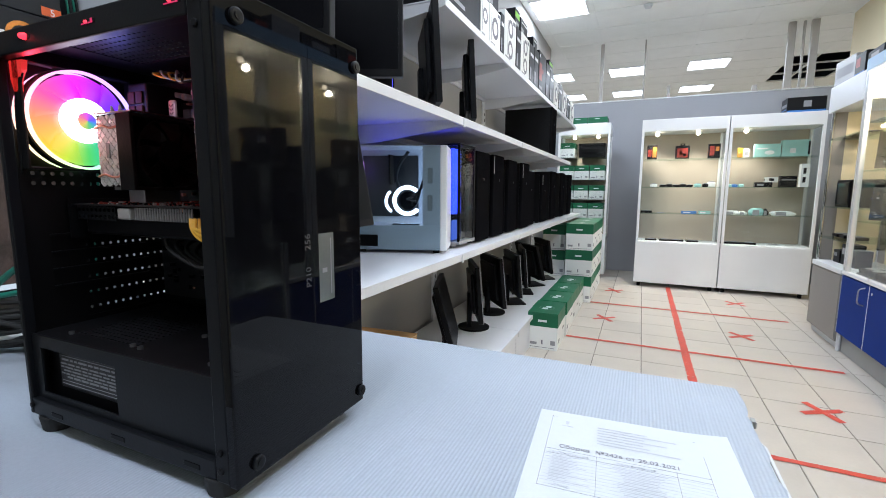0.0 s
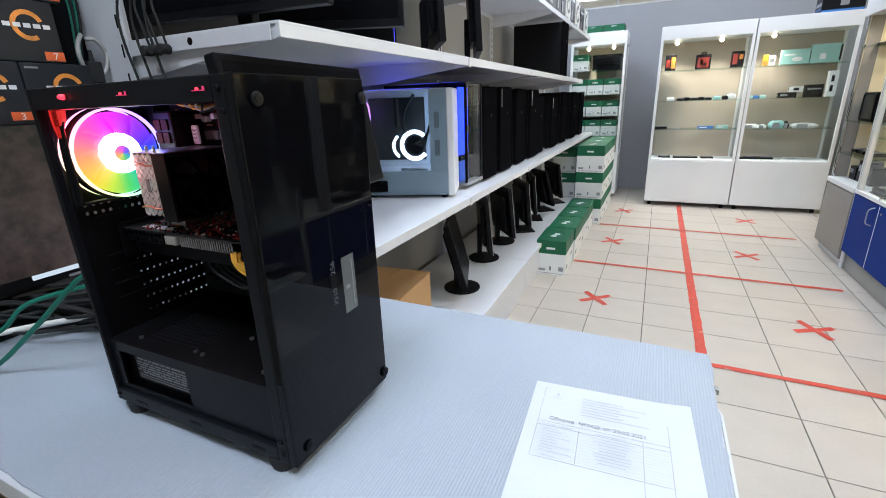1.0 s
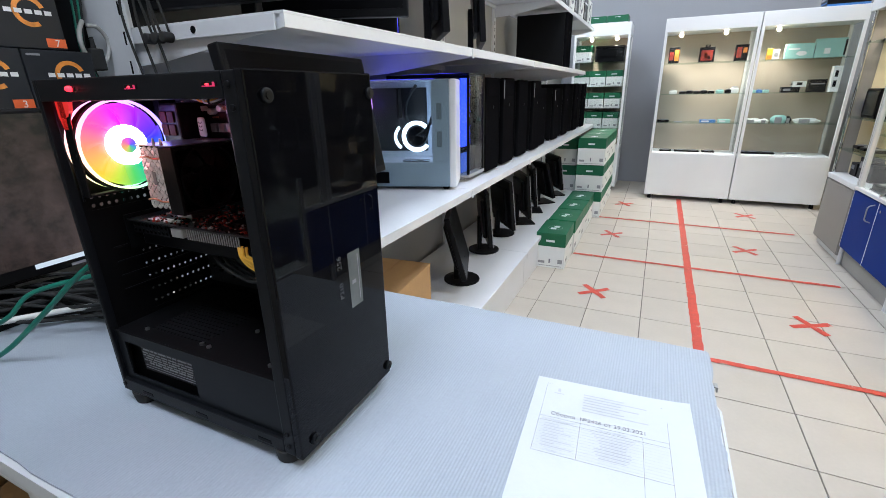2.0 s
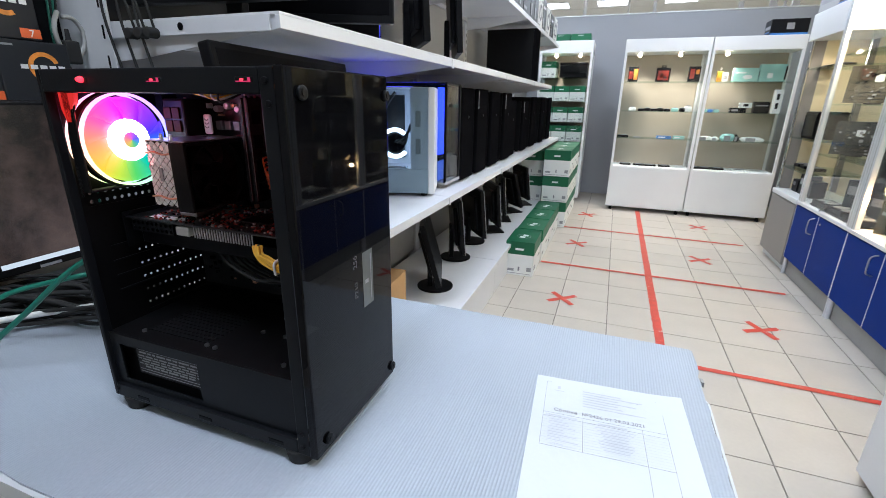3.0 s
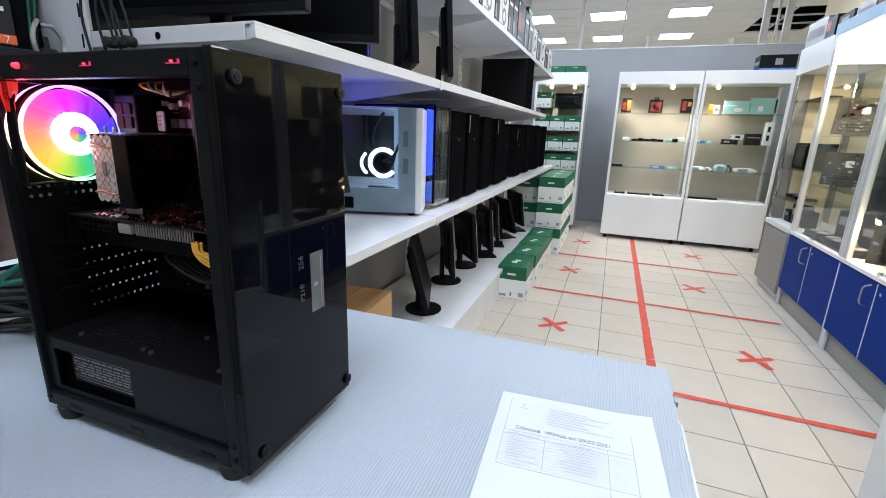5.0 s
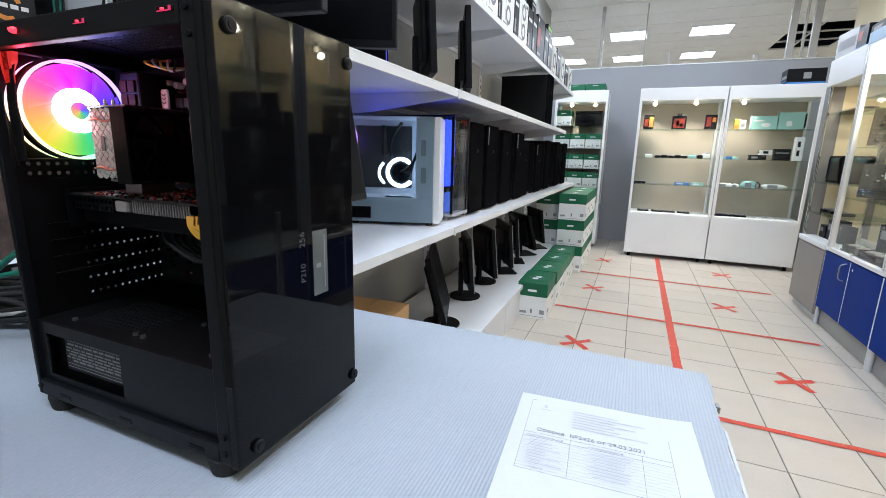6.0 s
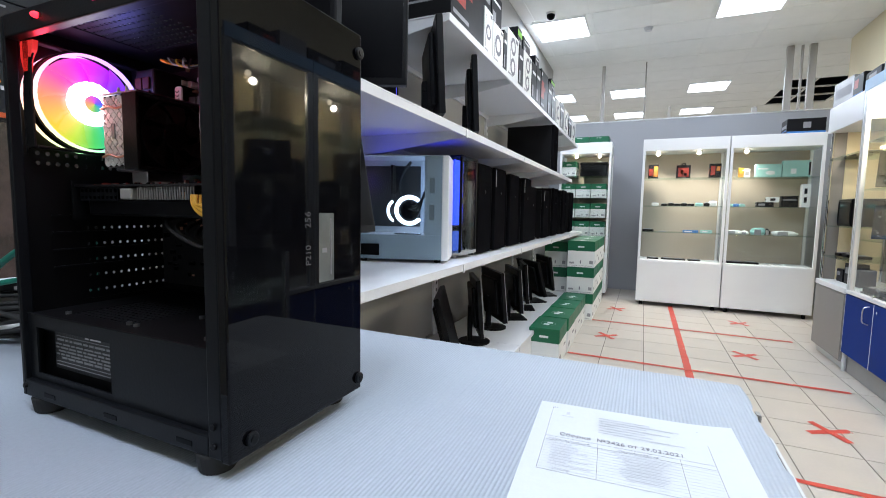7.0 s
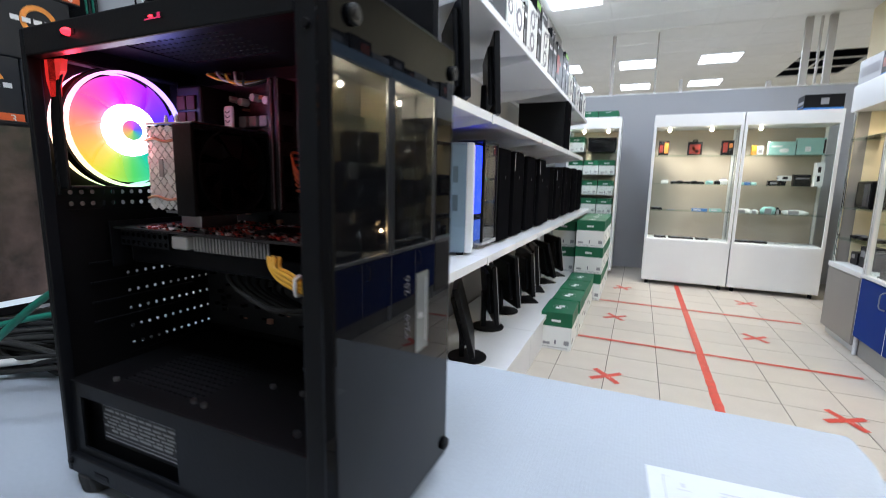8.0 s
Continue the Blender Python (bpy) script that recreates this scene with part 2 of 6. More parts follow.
M_TASKBAR = glow("screen_taskbar", (0.8, 0.88, 0.9), 0.9)


# ---- mesh helpers ----
def thing(name, at, label, category, group="", kind="", rz=0.0, rx=0.0, ry=0.0):
    ob = new(name)
    ob.empty_display_size = 0.1
    ob.matrix_basis = pose(*at, rx, ry, rz)
    return tagged(ob, label, category, group, kind)


def part(name, bm, mat, parent, label=""):
    me = bpy.data.meshes.new(name)
    bm.to_mesh(me)
    bm.free()
    me.materials.append(mat)
    ob = new(name, me)
    ob.parent = parent
    return tagged(ob, label) if label else ob


def solo(name, bm, mat, label, category, group="", kind="", at=(0, 0, 0)):
    me = bpy.data.meshes.new(name)
    bm.to_mesh(me)
    bm.free()
    me.materials.append(mat)
    ob = new(name, me)
    ob.location = at
    return tagged(ob, label, category, group, kind)


def boxes(*rows, bevel=0.0):
    """Rows of x0, x1, y0, y1, z0, z1."""
    bm = bmesh.new()
    for x0, x1, y0, y1, z0, z1 in rows:
        r = bmesh.ops.create_cube(bm, size=1)
        bmesh.ops.scale(bm, vec=(x1 - x0, y1 - y0, z1 - z0), verts=r["verts"])
        bmesh.ops.translate(bm, vec=((x0 + x1) / 2, (y0 + y1) / 2, (z0 + z1) / 2), verts=r["verts"])
    if bevel:
        bmesh.ops.bevel(bm, geom=bm.edges[:], offset=bevel, segments=2, affect="EDGES", profile=0.5)
    return bm


def turned(bm, m):
    bmesh.ops.transform(bm, matrix=m, verts=bm.verts[:])
    return bm


def joined(*bms):
    out = bmesh.new()
    for b in bms:
        me = bpy.data.meshes.new("tmp")
        b.to_mesh(me)
        b.free()
        out.from_mesh(me)
        bpy.data.meshes.remove(me)
    return out


def cyl(r, h, at=(0, 0, 0), axis="z", seg=24, r2=None, bevel=0.0):
    bm = bmesh.new()
    bmesh.ops.create_cone(bm, cap_ends=True, segments=seg, radius1=r, radius2=r if r2 is None else r2, depth=h)
    if bevel:
        rim = [e for e in bm.edges if abs(e.verts[0].co.z - e.verts[1].co.z) < 1e-6]
        bmesh.ops.bevel(bm, geom=rim, offset=bevel, segments=2, affect="EDGES", profile=0.5)
    m = {"z": Matrix.Identity(4), "x": Matrix.Rotation(math.pi / 2, 4, "Y"), "y": Matrix.Rotation(-math.pi / 2, 4, "X")}[axis]
    return turned(bm, Matrix.Translation(at) @ m)


def ball(r, at=(0, 0, 0), squash=1.0):
    bm = bmesh.new()
    bmesh.ops.create_uvsphere(bm, u_segments=16, v_segments=10, radius=r)
    return turned(bm, Matrix.Translation(at) @ Matrix.Diagonal((1, 1, squash, 1)))


def arc_band(r0, r1, x0, x1, a0=0.0, a1=360.0, seg=64):
    """A ring or arc of rectangular section round the x axis."""
    bm = bmesh.new()
    full = abs(a1 - a0 - 360) < 1e-6
    n = seg if full else seg + 1
    loops = []
    for i in range(n):
        a = radians(a0 + (a1 - a0) * i / seg)
        c, s = math.cos(a), math.sin(a)
        loops.append([bm.verts.new((x, r * c, r * s)) for x, r in ((x0, r0), (x1, r0), (x1, r1), (x0, r1))])
    for i in range(seg):
        p, q = loops[i], loops[(i + 1) % n]
        for k in range(4):
            bm.faces.new((p[k], p[(k + 1) % 4], q[(k + 1) % 4], q[k]))
    if not full:
        bm.faces.new(loops[0])
        bm.faces.new(loops[-1][::-1])
    bmesh.ops.recalc_face_normals(bm, faces=bm.faces[:])
    return bm


def perforated(w, h, nx, ny, ratio=0.55, thick=0.001):
    """A sheet in the local x-z plane with round holes, from 0,0 to w,h."""
    bm = bmesh.new()
    cw, ch = w / nx, h / ny
    for i in range(nx):
        for j in range(ny):
            cx, cz = (i + 0.5) * cw, (j + 0.5) * ch
            outer, inner = [], []
            for k in range(8):
                a = math.pi / 4 * k
                c, s = math.cos(a), math.sin(a)
                m = max(abs(c), abs(s))
                outer.append(bm.verts.new((cx + c / m * cw / 2, 0, cz + s / m * ch / 2)))
                r = min(cw, ch) / 2 * ratio
                inner.append(bm.verts.new((cx + c * r, 0, cz + s * r)))
            for k in range(8):
                bm.faces.new((outer[k], outer[(k + 1) % 8], inner[(k + 1) % 8], inner[k]))
    ex = bmesh.ops.extrude_face_region(bm, geom=bm.faces[:])
    bmesh.ops.translate(bm, vec=(0, thick, 0), verts=[v for v in ex["geom"] if isinstance(v, bmesh.types.BMVert)])
    bmesh.ops.remove_doubles(bm, verts=bm.verts[:], dist=1e-5)
    bmesh.ops.recalc_face_normals(bm, faces=bm.faces[:])
    return bm


def tube(points, r, seg=8):
    """A smooth cable through points, as a mesh."""
    pts = [Vector(p) for p in points]
    path = []
    for i in range(len(pts) - 1):
        p0, p1, p2, p3 = pts[max(i - 1, 0)], pts[i], pts[i + 1], pts[min(i + 2, len(pts) - 1)]
        for k in range(8):
            t = k / 8
            path.append(0.5 * ((2 * p1) + (p2 - p0) * t + (2 * p0 - 5 * p1 + 4 * p2 - p3) * t * t + (3 * p1 - p0 - 3 * p2 + p3) * t ** 3))
    path.append(pts[-1])
    bm = bmesh.new()
    rings = []
    up = Vector((0.12, 0.31, 0.94)).normalized()
    for i, p in enumerate(path):
        d = (path[min(i + 1, len(path) - 1)] - path[max(i - 1, 0)]).normalized()
        u = d.cross(up)
        u = u.normalized() if u.length > 1e-4 else Vector((1, 0, 0))
        v = d.cross(u)
        rings.append([bm.verts.new(p + r * (math.cos(2 * math.pi * k / seg) * u + math.sin(2 * math.pi * k / seg) * v)) for k in range(seg)])
    for a, b in zip(rings, rings[1:]):
        for k in range(seg):
            bm.faces.new((a[k], a[(k + 1) % seg], b[(k + 1) % seg], b[k]))
    bm.faces.new(rings[0])
    bm.faces.new(rings[-1])
    bmesh.ops.recalc_face_normals(bm, faces=bm.faces[:])
    for f in bm.faces:
        f.smooth = True
    return bm


def words(body, size, m, depth=0.0002, align="LEFT"):
    """Lettering as a mesh, lying in the local x-y plane of m."""
    cu = bpy.data.curves.new("lettering", "FONT")
    cu.body, cu.size, cu.extrude, cu.align_x = body, size, depth, align
    ob = bpy.data.objects.new("lettering", cu)
    scene.collection.objects.link(ob)
    me = bpy.data.meshes.new_from_object(ob.evaluated_get(bpy.context.evaluated_depsgraph_get()))
    bm = bmesh.new()
    bm.from_mesh(me)
    bpy.data.objects.remove(ob)
    bpy.data.curves.remove(cu)
    bpy.data.meshes.remove(me)
    return turned(bm, m)


# ---- the room ----
TABLE, DESK = 0.87, 0.885
ZC = 3.25


def structure(name, bm, mat, label=""):
    return solo(name, bm, mat, label or name.replace("_", " "), "", kind="structure")


floor = structure("floor", boxes((-4, 4, -6, 10, -0.1, -0.004)), M_GROUT, "cream ceramic tiled shop floor with dark joints")
wall_left = structure("wall_left", boxes((-1.82, -1.7, -6, 3.45, 0, ZC)), M_WALL_LEFT, "pale painted wall behind the shelving")
wall_right = structure("wall_right", boxes((1.82, 1.95, -6, 3.45, 0, ZC)), M_CREAM, "cream painted wall behind the glass cabinets")
wall_back = structure("wall_back", boxes((-1.82, 1.95, 3.45, 3.55, 0, 2.43)), M_WALL_GREY, "grey partition wall that stops below the ceiling")
wall_front = structure("wall_front", boxes((-1.82, 1.95, -6.1, -6, 0, ZC)), M_WALL_LEFT, "pale wall behind the work table")
wall_far = structure("wall_far", boxes((-4.1, 4.1, 10, 10.1, 0, ZC + 0.3)), M_CREAM, "cream wall of the room beyond")
wall_far_left = structure("wall_far_left", boxes((-4.1, -4, 3.45, 10, 0, ZC)), M_WALL_LEFT, "pale wall of the room beyond")
wall_far_right = structure("wall_far_right", boxes((4, 4.1, 3.45, 10, 0, ZC)), M_CREAM, "cream wall of the room beyond")
wall_stub_left = structure("wall_stub_left", boxes((-4.0, -1.82, 3.45, 3.55, 0, ZC)), M_WALL_LEFT, "pale wall of the room beyond")
wall_stub_right = structure("wall_stub_right", boxes((1.95, 4.0, 3.45, 3.55, 0, ZC)), M_CREAM, "cream wall of the room beyond")
trim = structure("partition_trim", boxes((-1.7, 1.82, 3.44, 3.56, 2.43, 2.445), bevel=0.003), M_ALU, "thin metal cap on the partition")

# suspended ceiling: tiles between rails, with a hole where tiles are missing
tiles = []
rails = []
# the last four are unseen panels, added as a presumed continuation of the grid
LAMPS = [(-1.33, 1.94), (0.55, 1.92), (-0.7, 5.2), (0.53, 5.2), (-0.75, 7.1), (0.53, 7.1), (-1.92, 5.2), (-1.9, 7.1), (-0.7, -1.3), (0.55, -1.3), (-0.7, -3.9), (0.55, -3.9)]
gx = [0.22 + 0.6 * i for i in range(-7, 7)]
gy = [1.62 + 0.6 * i for i in range(-13, 15)]
for x in gx:
    rails.append((x - 0.012, x + 0.012, -6, 10, ZC - 0.004, ZC + 0.02))
    for y in gy:
        if 1.3 < x < 2.3 and 5.0 < y < 6.9:
            if x < 1.6:
                tiles.append((x + 0.012, 1.68, y + 0.012, y + 0.588, ZC, ZC + 0.015))
            continue
        tiles.append((x + 0.012, x + 0.588, y + 0.012, y + 0.588, ZC, ZC + 0.015))
for y in gy:
    rails.append((-4, 4.1, y - 0.012, y + 0.012, ZC - 0.0045, ZC + 0.02))
ceiling = structure("ceiling", boxes(*tiles), M_CEIL, "suspended ceiling of pale square tiles, some missing")
structure("ceiling_trim", boxes(*rails), M_RAIL, "thin white rails of the suspended ceiling")
structure("ceiling_slab", boxes((-4.1, 4.1, -6.1, 10.1, ZC + 0.5, ZC + 0.6)), M_BLACK_SHADE, "dark void above the missing ceiling tiles")
for x, y in LAMPS:
    t = thing("ceiling_light", (x, y, ZC), "square white LED panel set in the ceiling", "ceiling light", "ceiling lights")
    part("frame", boxes((-0.3, 0.3, -0.3, -0.285, -0.012, 0), (-0.3, 0.3, 0.285, 0.3, -0.012, 0), (-0.3, -0.285, -0.285, 0.285, -0.012, 0), (0.285, 0.3, -0.285, 0.285, -0.012, 0)), M_RAIL, t)
    part("diffuser", boxes((-0.285, 0.285, -0.285, 0.285, -0.009, -0.003)), M_PANEL, t, "glowing white diffuser")
t = thing("security_camera", (-1.36, 1.43, ZC - 0.006), "black dome security camera under the ceiling", "camera")
part("mount", cyl(0.05, 0.02, (0, 0, -0.011)), M_WHITE_METAL, t)
part("dome", ball(0.045, (0, 0, -0.03)), M_PLASTIC_DARK, t)
t = thing("smoke_detector", (-0.4, 2.22, ZC - 0.006), "small white smoke detector under the ceiling", "detector")
part("base", cyl(0.05, 0.014, (0, 0, -0.008), bevel=0.003), M_WHITE_METAL, t)
part("sensor", cyl(0.035, 0.025, (0, 0, -0.028), r2=0.04, bevel=0.003), M_WHITE_METAL, t)
for x, w, d, top in ((-0.975, 0.045, 0.05, ZC), (-0.41, 0.018, 0.018, ZC), (1.24, 0.075, 0.06, ZC), (1.365, 0.026, 0.03, ZC), (1.472, 0.075, 0.06, ZC), (0.9, 0.055, 0.05, 2.53), (-0.092, 0.04, 0.04, 2.61)):
    t = thing("partition_post", (x, 3.5, 2.445), "grey metal post from the partition to the ceiling" if top == ZC else "short grey post stub on top of the partition", "post", "partition posts")
    part("shaft", boxes((-w / 2, w / 2, -d / 2, d / 2, 0, top - 2.45), bevel=0.004), M_POST, t)
    part("flange", boxes((-w / 2 - 0.01, w / 2 + 0.01, -d / 2 - 0.01, d / 2 + 0.01, 0, 0.012), bevel=0.002), M_POST, t)

# floor tape
def tape(name, rows, label, turn=0.0, at=(0, 0, 0)):
    t = thing(name, at, label, "floor tape", "red floor tapes", rz=turn)
    for i, (x0, x1, y0, y1) in enumerate(rows):
        bm = bmesh.new()
        long_x = abs(x1 - x0) > abs(y1 - y0)
        n = max(3, int(max(abs(x1 - x0), abs(y1 - y0)) / 0.03))
        rnd = random.Random(name + label + str(i) + str(at))
        a, b = [], []
        for k in range(n + 1):
            f = k / n
            j0, j1 = rnd.uniform(-0.0025, 0.0025), rnd.uniform(-0.0025, 0.0025)
            if long_x:
                x = x0 + (x1 - x0) * f
                a.append(bm.verts.new((x, y0 + j0, 0.0008 + i * 0.0005)))
                b.append(bm.verts.new((x, y1 + j1, 0.0008 + i * 0.0005)))
            else:
                y = y0 + (y1 - y0) * f
                a.append(bm.verts.new((x0 + j0, y, 0.0008 + i * 0.0005)))
                b.append(bm.verts.new((x1 + j1, y, 0.0008 + i * 0.0005)))
        for k in range(n):
            bm.faces.new((a[k], a[k + 1], b[k + 1], b[k]))
        bmesh.ops.recalc_face_normals(bm, faces=bm.faces[:])
        if bm.faces[0].normal.z < 0:
            bmesh.ops.reverse_faces(bm, faces=bm.faces[:])
        ex = bmesh.ops.extrude_face_region(bm, geom=bm.faces[:])
        bmesh.ops.translate(bm, vec=(0, 0, 0.0004), verts=[v for v in ex["geom"] if isinstance(v, bmesh.types.BMVert)])
        part("strip", bm, M_TAPE, t)
    return t


tape("floor_tape", [(-0.025, 0.025, -1.35, 2.43)], "long red tape line down the middle of the floor", 0.0, (0.005, 0, 0.001))
for y, x0, x1 in ((0.0, -0.84, 0.915), (1.245, -0.82, 0.92), (-1.315, 0.03, 0.95)):
    tape("floor_tape", [(x0, x1, -0.018, 0.018)], "red tape line across the floor, scuffed", -0.8, (0, y, 0.0025))
for x, y, a in ((-0.586, -0.697, 32), (-0.599, 0.68, 28), (-0.579, 1.956, 25), (0.596, -0.714, 20), (0.453, 0.59, 30), (0.611, 1.821, 35)):
    tape("tape_cross", [(-0.115, 0.115, -0.019, 0.019), (-0.019, 0.019, -0.115, 0.115)], "red tape cross stuck on the floor tiles", a + 8, (x, y, 0.001))

# ---- the work table ----
t = thing("work_table", (-0.95, -3.14, 0), "white work table with a metal frame", "table")
X0, X1, Y0, Y1 = -0.72, 0.75, -0.312, 0.305
top = bmesh.new()
outline = [(X0, Y0), (X1, Y0), (X1, 0.15), (0.737, 0.18), (0.728, Y1 - 0.012), (X0, Y1 - 0.01)]
lo = [top.verts.new((x, y, 0.84)) for x, y in outline]
hi = [top.verts.new((x, y, 0.866)) for x, y in outline]
top.faces.new(hi)
top.faces.new(lo[::-1])
for i in range(len(outline)):
    j = (i + 1) % len(outline)
    top.faces.new((lo[i], lo[j], hi[j], hi[i]))
part("tabletop", top, M_TABLE, t)
for x in (X0 + 0.05, X1 - 0.07):
    for y in (Y0 + 0.03, Y1 - 0.06):
        part("leg", boxes((x - 0.02, x + 0.02, y - 0.02, y + 0.02, 0, 0.84), bevel=0.003), M_WHITE_METAL, t)
part("leg", boxes((-0.095, -0.055, Y0 + 0.014, Y0 + 0.054, 0, 0.84), bevel=0.003), M_WHITE_METAL, t)
for y in (Y0 + 0.03, Y1 - 0.06):
    part("rail", boxes((X0 + 0.07, X1 - 0.09, y - 0.012, y + 0.012, 0.78, 0.84), bevel=0.002), M_WHITE_METAL, t)
for x in (X0 + 0.05, X1 - 0.07):
    part("rail", boxes((x - 0.012, x + 0.012, Y0 + 0.05, Y1 - 0.08, 0.78, 0.838), bevel=0.002), M_WHITE_METAL, t)

bm = bmesh.new()
rnd = random.Random(4)
mx0, mx1, my0, my1 = -1.66, -0.205, -3.446, -2.832
edge = []
n = 40
for k in range(n):
    edge.append((mx0 + (mx1 - mx0) * k / n, my0 + rnd.uniform(-0.002, 0.002)))
for k in range(n):
    edge.append((mx1 + rnd.uniform(-0.0025, 0.0025), my0 + (my1 - my0) * k / n))
edge[-1] = (mx1, my1 - 0.006)
for k in range(n):
    edge.append((mx1 + (mx0 - mx1) * (k + 0.1) / n, my1 + rnd.uniform(-0.001, 0.001)))
edge.append((mx0, my1))
lo = [bm.verts.new((x, y, 0.8665)) for x, y in edge]
hi = [bm.verts.new((x, y, TABLE)) for x, y in edge]
bm.faces.new(hi)
bm.faces.new(lo[::-1])
for i in range(len(edge)):
    j = (i + 1) % len(edge)
    bm.faces.new((lo[i], lo[j], hi[j], hi[i]))
bmesh.ops.recalc_face_normals(bm, faces=bm.faces[:])
solo("table_mat", bm, M_MAT, "grey ribbed mat with frayed edges covering the table", "mat")

edging = thing("mat_edging", (-0.2035, -3.19, 0.8668), "thin grey glue line along the mat edge", "edging")
part("strip", boxes((-0.0012, -0.0002, -0.256, 0.2, 0, 0.0014)), M_PLINTH, edging)
clip = thing("table_clip", (-0.204, -2.935, TABLE), "small metal clip on the table edge", "clip")
part("jaw", boxes((-0.002, 0.003, -0.006, 0.006, 0.0002, 0.0022), bevel=0.0006), M_PLINTH, clip)
part("lever", boxes((0.0015, 0.004, -0.004, 0.004, -0.008, 0.0002), bevel=0.0006), M_PLINTH, clip)

# the build sheet
t = thing("paper_sheet", (-0.451, -3.014, TABLE + 0.0004), "printed white build sheet lying on the mat", "paper", rz=3.6)
sheet = bmesh.new()
g = [[sheet.verts.new((0.21 * i / 10, -0.297 * j / 14, 0.0006 + 0.0035 * max(0, (i - 7) / 3) ** 2 * max(0, (8 - j) / 8))) for i in range(11)] for j in range(15)]
for j in range(14):
    for i in range(10):
        f = sheet.faces.new((g[j][i], g[j + 1][i], g[j + 1][i + 1], g[j][i + 1]))
        f.smooth = True
part("sheet", sheet, M_PAPER, t)


def on_sheet(x, y, z=0.0011):
    return Matrix.Translation((x, y, z))


part("title", words("Сборка  №2426 от 29.03.2021", 0.0092, on_sheet(0.03, -0.0835), 0.0001), M_INK, t)
part("heading", words("Комплектующие", 0.0052, on_sheet(0.02, -0.0955), 0.0001), M_INK_PALE, t)
part("heading", words("Наименование", 0.0052, on_sheet(0.09, -0.0955), 0.0001), M_INK_PALE, t)
part("footing", words("Итого", 0.0058, on_sheet(0.03, -0.153), 0.0001), M_INK_PALE, t)
lines = [(0.016, 0.0164, -0.156, -0.014, 0.0012, 0.00125), (0.016, 0.022, -0.0144, -0.014, 0.0012, 0.00125), (0.178, 0.1784, -0.24, -0.02, 0.0012, 0.00125), (0.172, 0.178, -0.0204, -0.02, 0.0012, 0.00125),
         (0.016, 0.178, -0.0894, -0.089, 0.0012, 0.00125), (0.016, 0.178, -0.0976, -0.0972, 0.0012, 0.00125), (0.016, 0.178, -0.1564, -0.156, 0.0012, 0.00125), (0.07, 0.0704, -0.156, -0.089, 0.00125, 0.0013), (0.147, 0.1474, -0.21, -0.089, 0.00125, 0.0013)]
part("table_rule", boxes(*lines), M_INK, t)
rnd = random.Random(8)
bars = []
for k in range(7):
    bars.append((0.07, 0.07 + rnd.uniform(0.045, 0.085), -0.0265 - 0.006 * k, -0.0245 - 0.006 * k, 0.0011, 0.00115))
for k in range(9):
    y = -0.103 - 0.0052 * k
    w = rnd.uniform(0.014, 0.04)
    bars.append((0.025, 0.025 + w, y, y + 0.0014, 0.0011, 0.00115))
    w = rnd.uniform(0.03, 0.065)
    bars.append((0.112 - w / 2, 0.112 + w / 2, y, y + 0.0014, 0.0011, 0.00115))
for k in range(11):
    y = -0.1 - 0.0052 * k
    bars.append((0.0165, 0.178, y, y + 0.00022, 0.00105, 0.0011))
part("print", boxes(*bars), M_INK_PALE, t)
part("emblem", boxes((0.033, 0.037, -0.03, -0.0225, 0.0011, 0.00115), (0.0285, 0.042, -0.035, -0.0335, 0.0011, 0.00115)), M_INK_PALE, t)

# open carton under the table, with crumpled wrapping in it
t = thing("packing_box", (-1.38, -3.19, 0), "open brown cardboard box with crumpled wrapping under the table", "carton")
for row in ((-0.24, 0.24, -0.2, -0.195, 0, 0.52), (-0.24, 0.24, 0.195, 0.2, 0, 0.52), (-0.24, -0.235, -0.195, 0.195, 0, 0.52), (0.235, 0.24, -0.195, 0.195, 0, 0.52), (-0.235, 0.235, -0.195, 0.195, 0, 0.006)):
    part("panel", boxes(row), M_CARTON, t)
part("flap", turned(boxes((-0.24, 0.24, -0.15, 0, -0.002, 0.002)), Matrix.Translation((0, -0.2, 0.52)) @ Matrix.Rotation(radians(38), 4, "X")), M_CARTON, t)
wrap = bmesh.new()
bmesh.ops.create_icosphere(wrap, subdivisions=4, radius=0.2)
for v in wrap.verts:
    k = 1 + 0.3 * noise.noise(v.co * 9.0) + 0.14 * noise.noise(v.co * 27.0)
    v.co = Vector((v.co.x * 1.1 * k, v.co.y * 0.9 * k, 0.44 + v.co.z * 0.6 * k))
part("wrapping", wrap, M_CARTON, t, "crumpled brown wrapping paper")

# ---- the open computer case ----
PX, PY, PZ = -0.66, -3.312, TABLE
pc = thing("computer_case", (PX, PY, PZ), "open black tower computer with lit rainbow fan on the mat", "computer")
D, W, H0, H = 0.340, 0.195, 0.019, 0.447
side = boxes((-D, -D + 0.007, 0, 0.012, H0, H), (-0.028, -0.011, 0, 0.012, H0, H), (-D + 0.007, -0.028, 0, 0.012, H - 0.024, H), (-D + 0.007, -0.028, 0, 0.012, H0, H0 + 0.02), bevel=0.0015)
part("side_frame", side, M_BLACK, pc)
for row in ((-D, -0.29, 0.012, W, H - 0.003, H), (-0.16, -0.011, 0.012, W, H - 0.003, H), (-0.29, -0.16, 0.012, 0.04, H - 0.003, H), (-0.29, -0.16, 0.13, W, H - 0.003, H)):
    part("top_panel", boxes(row), M_BLACK, pc)
part("top_vent", turned(perforated(0.13, 0.09, 16, 9, 0.5), Matrix(((1, 0, 0, -0.29), (0, 0, 1, 0.04), (0, 1, 0, H - 0.002), (0, 0, 0, 1)))), M_BLACK, pc)
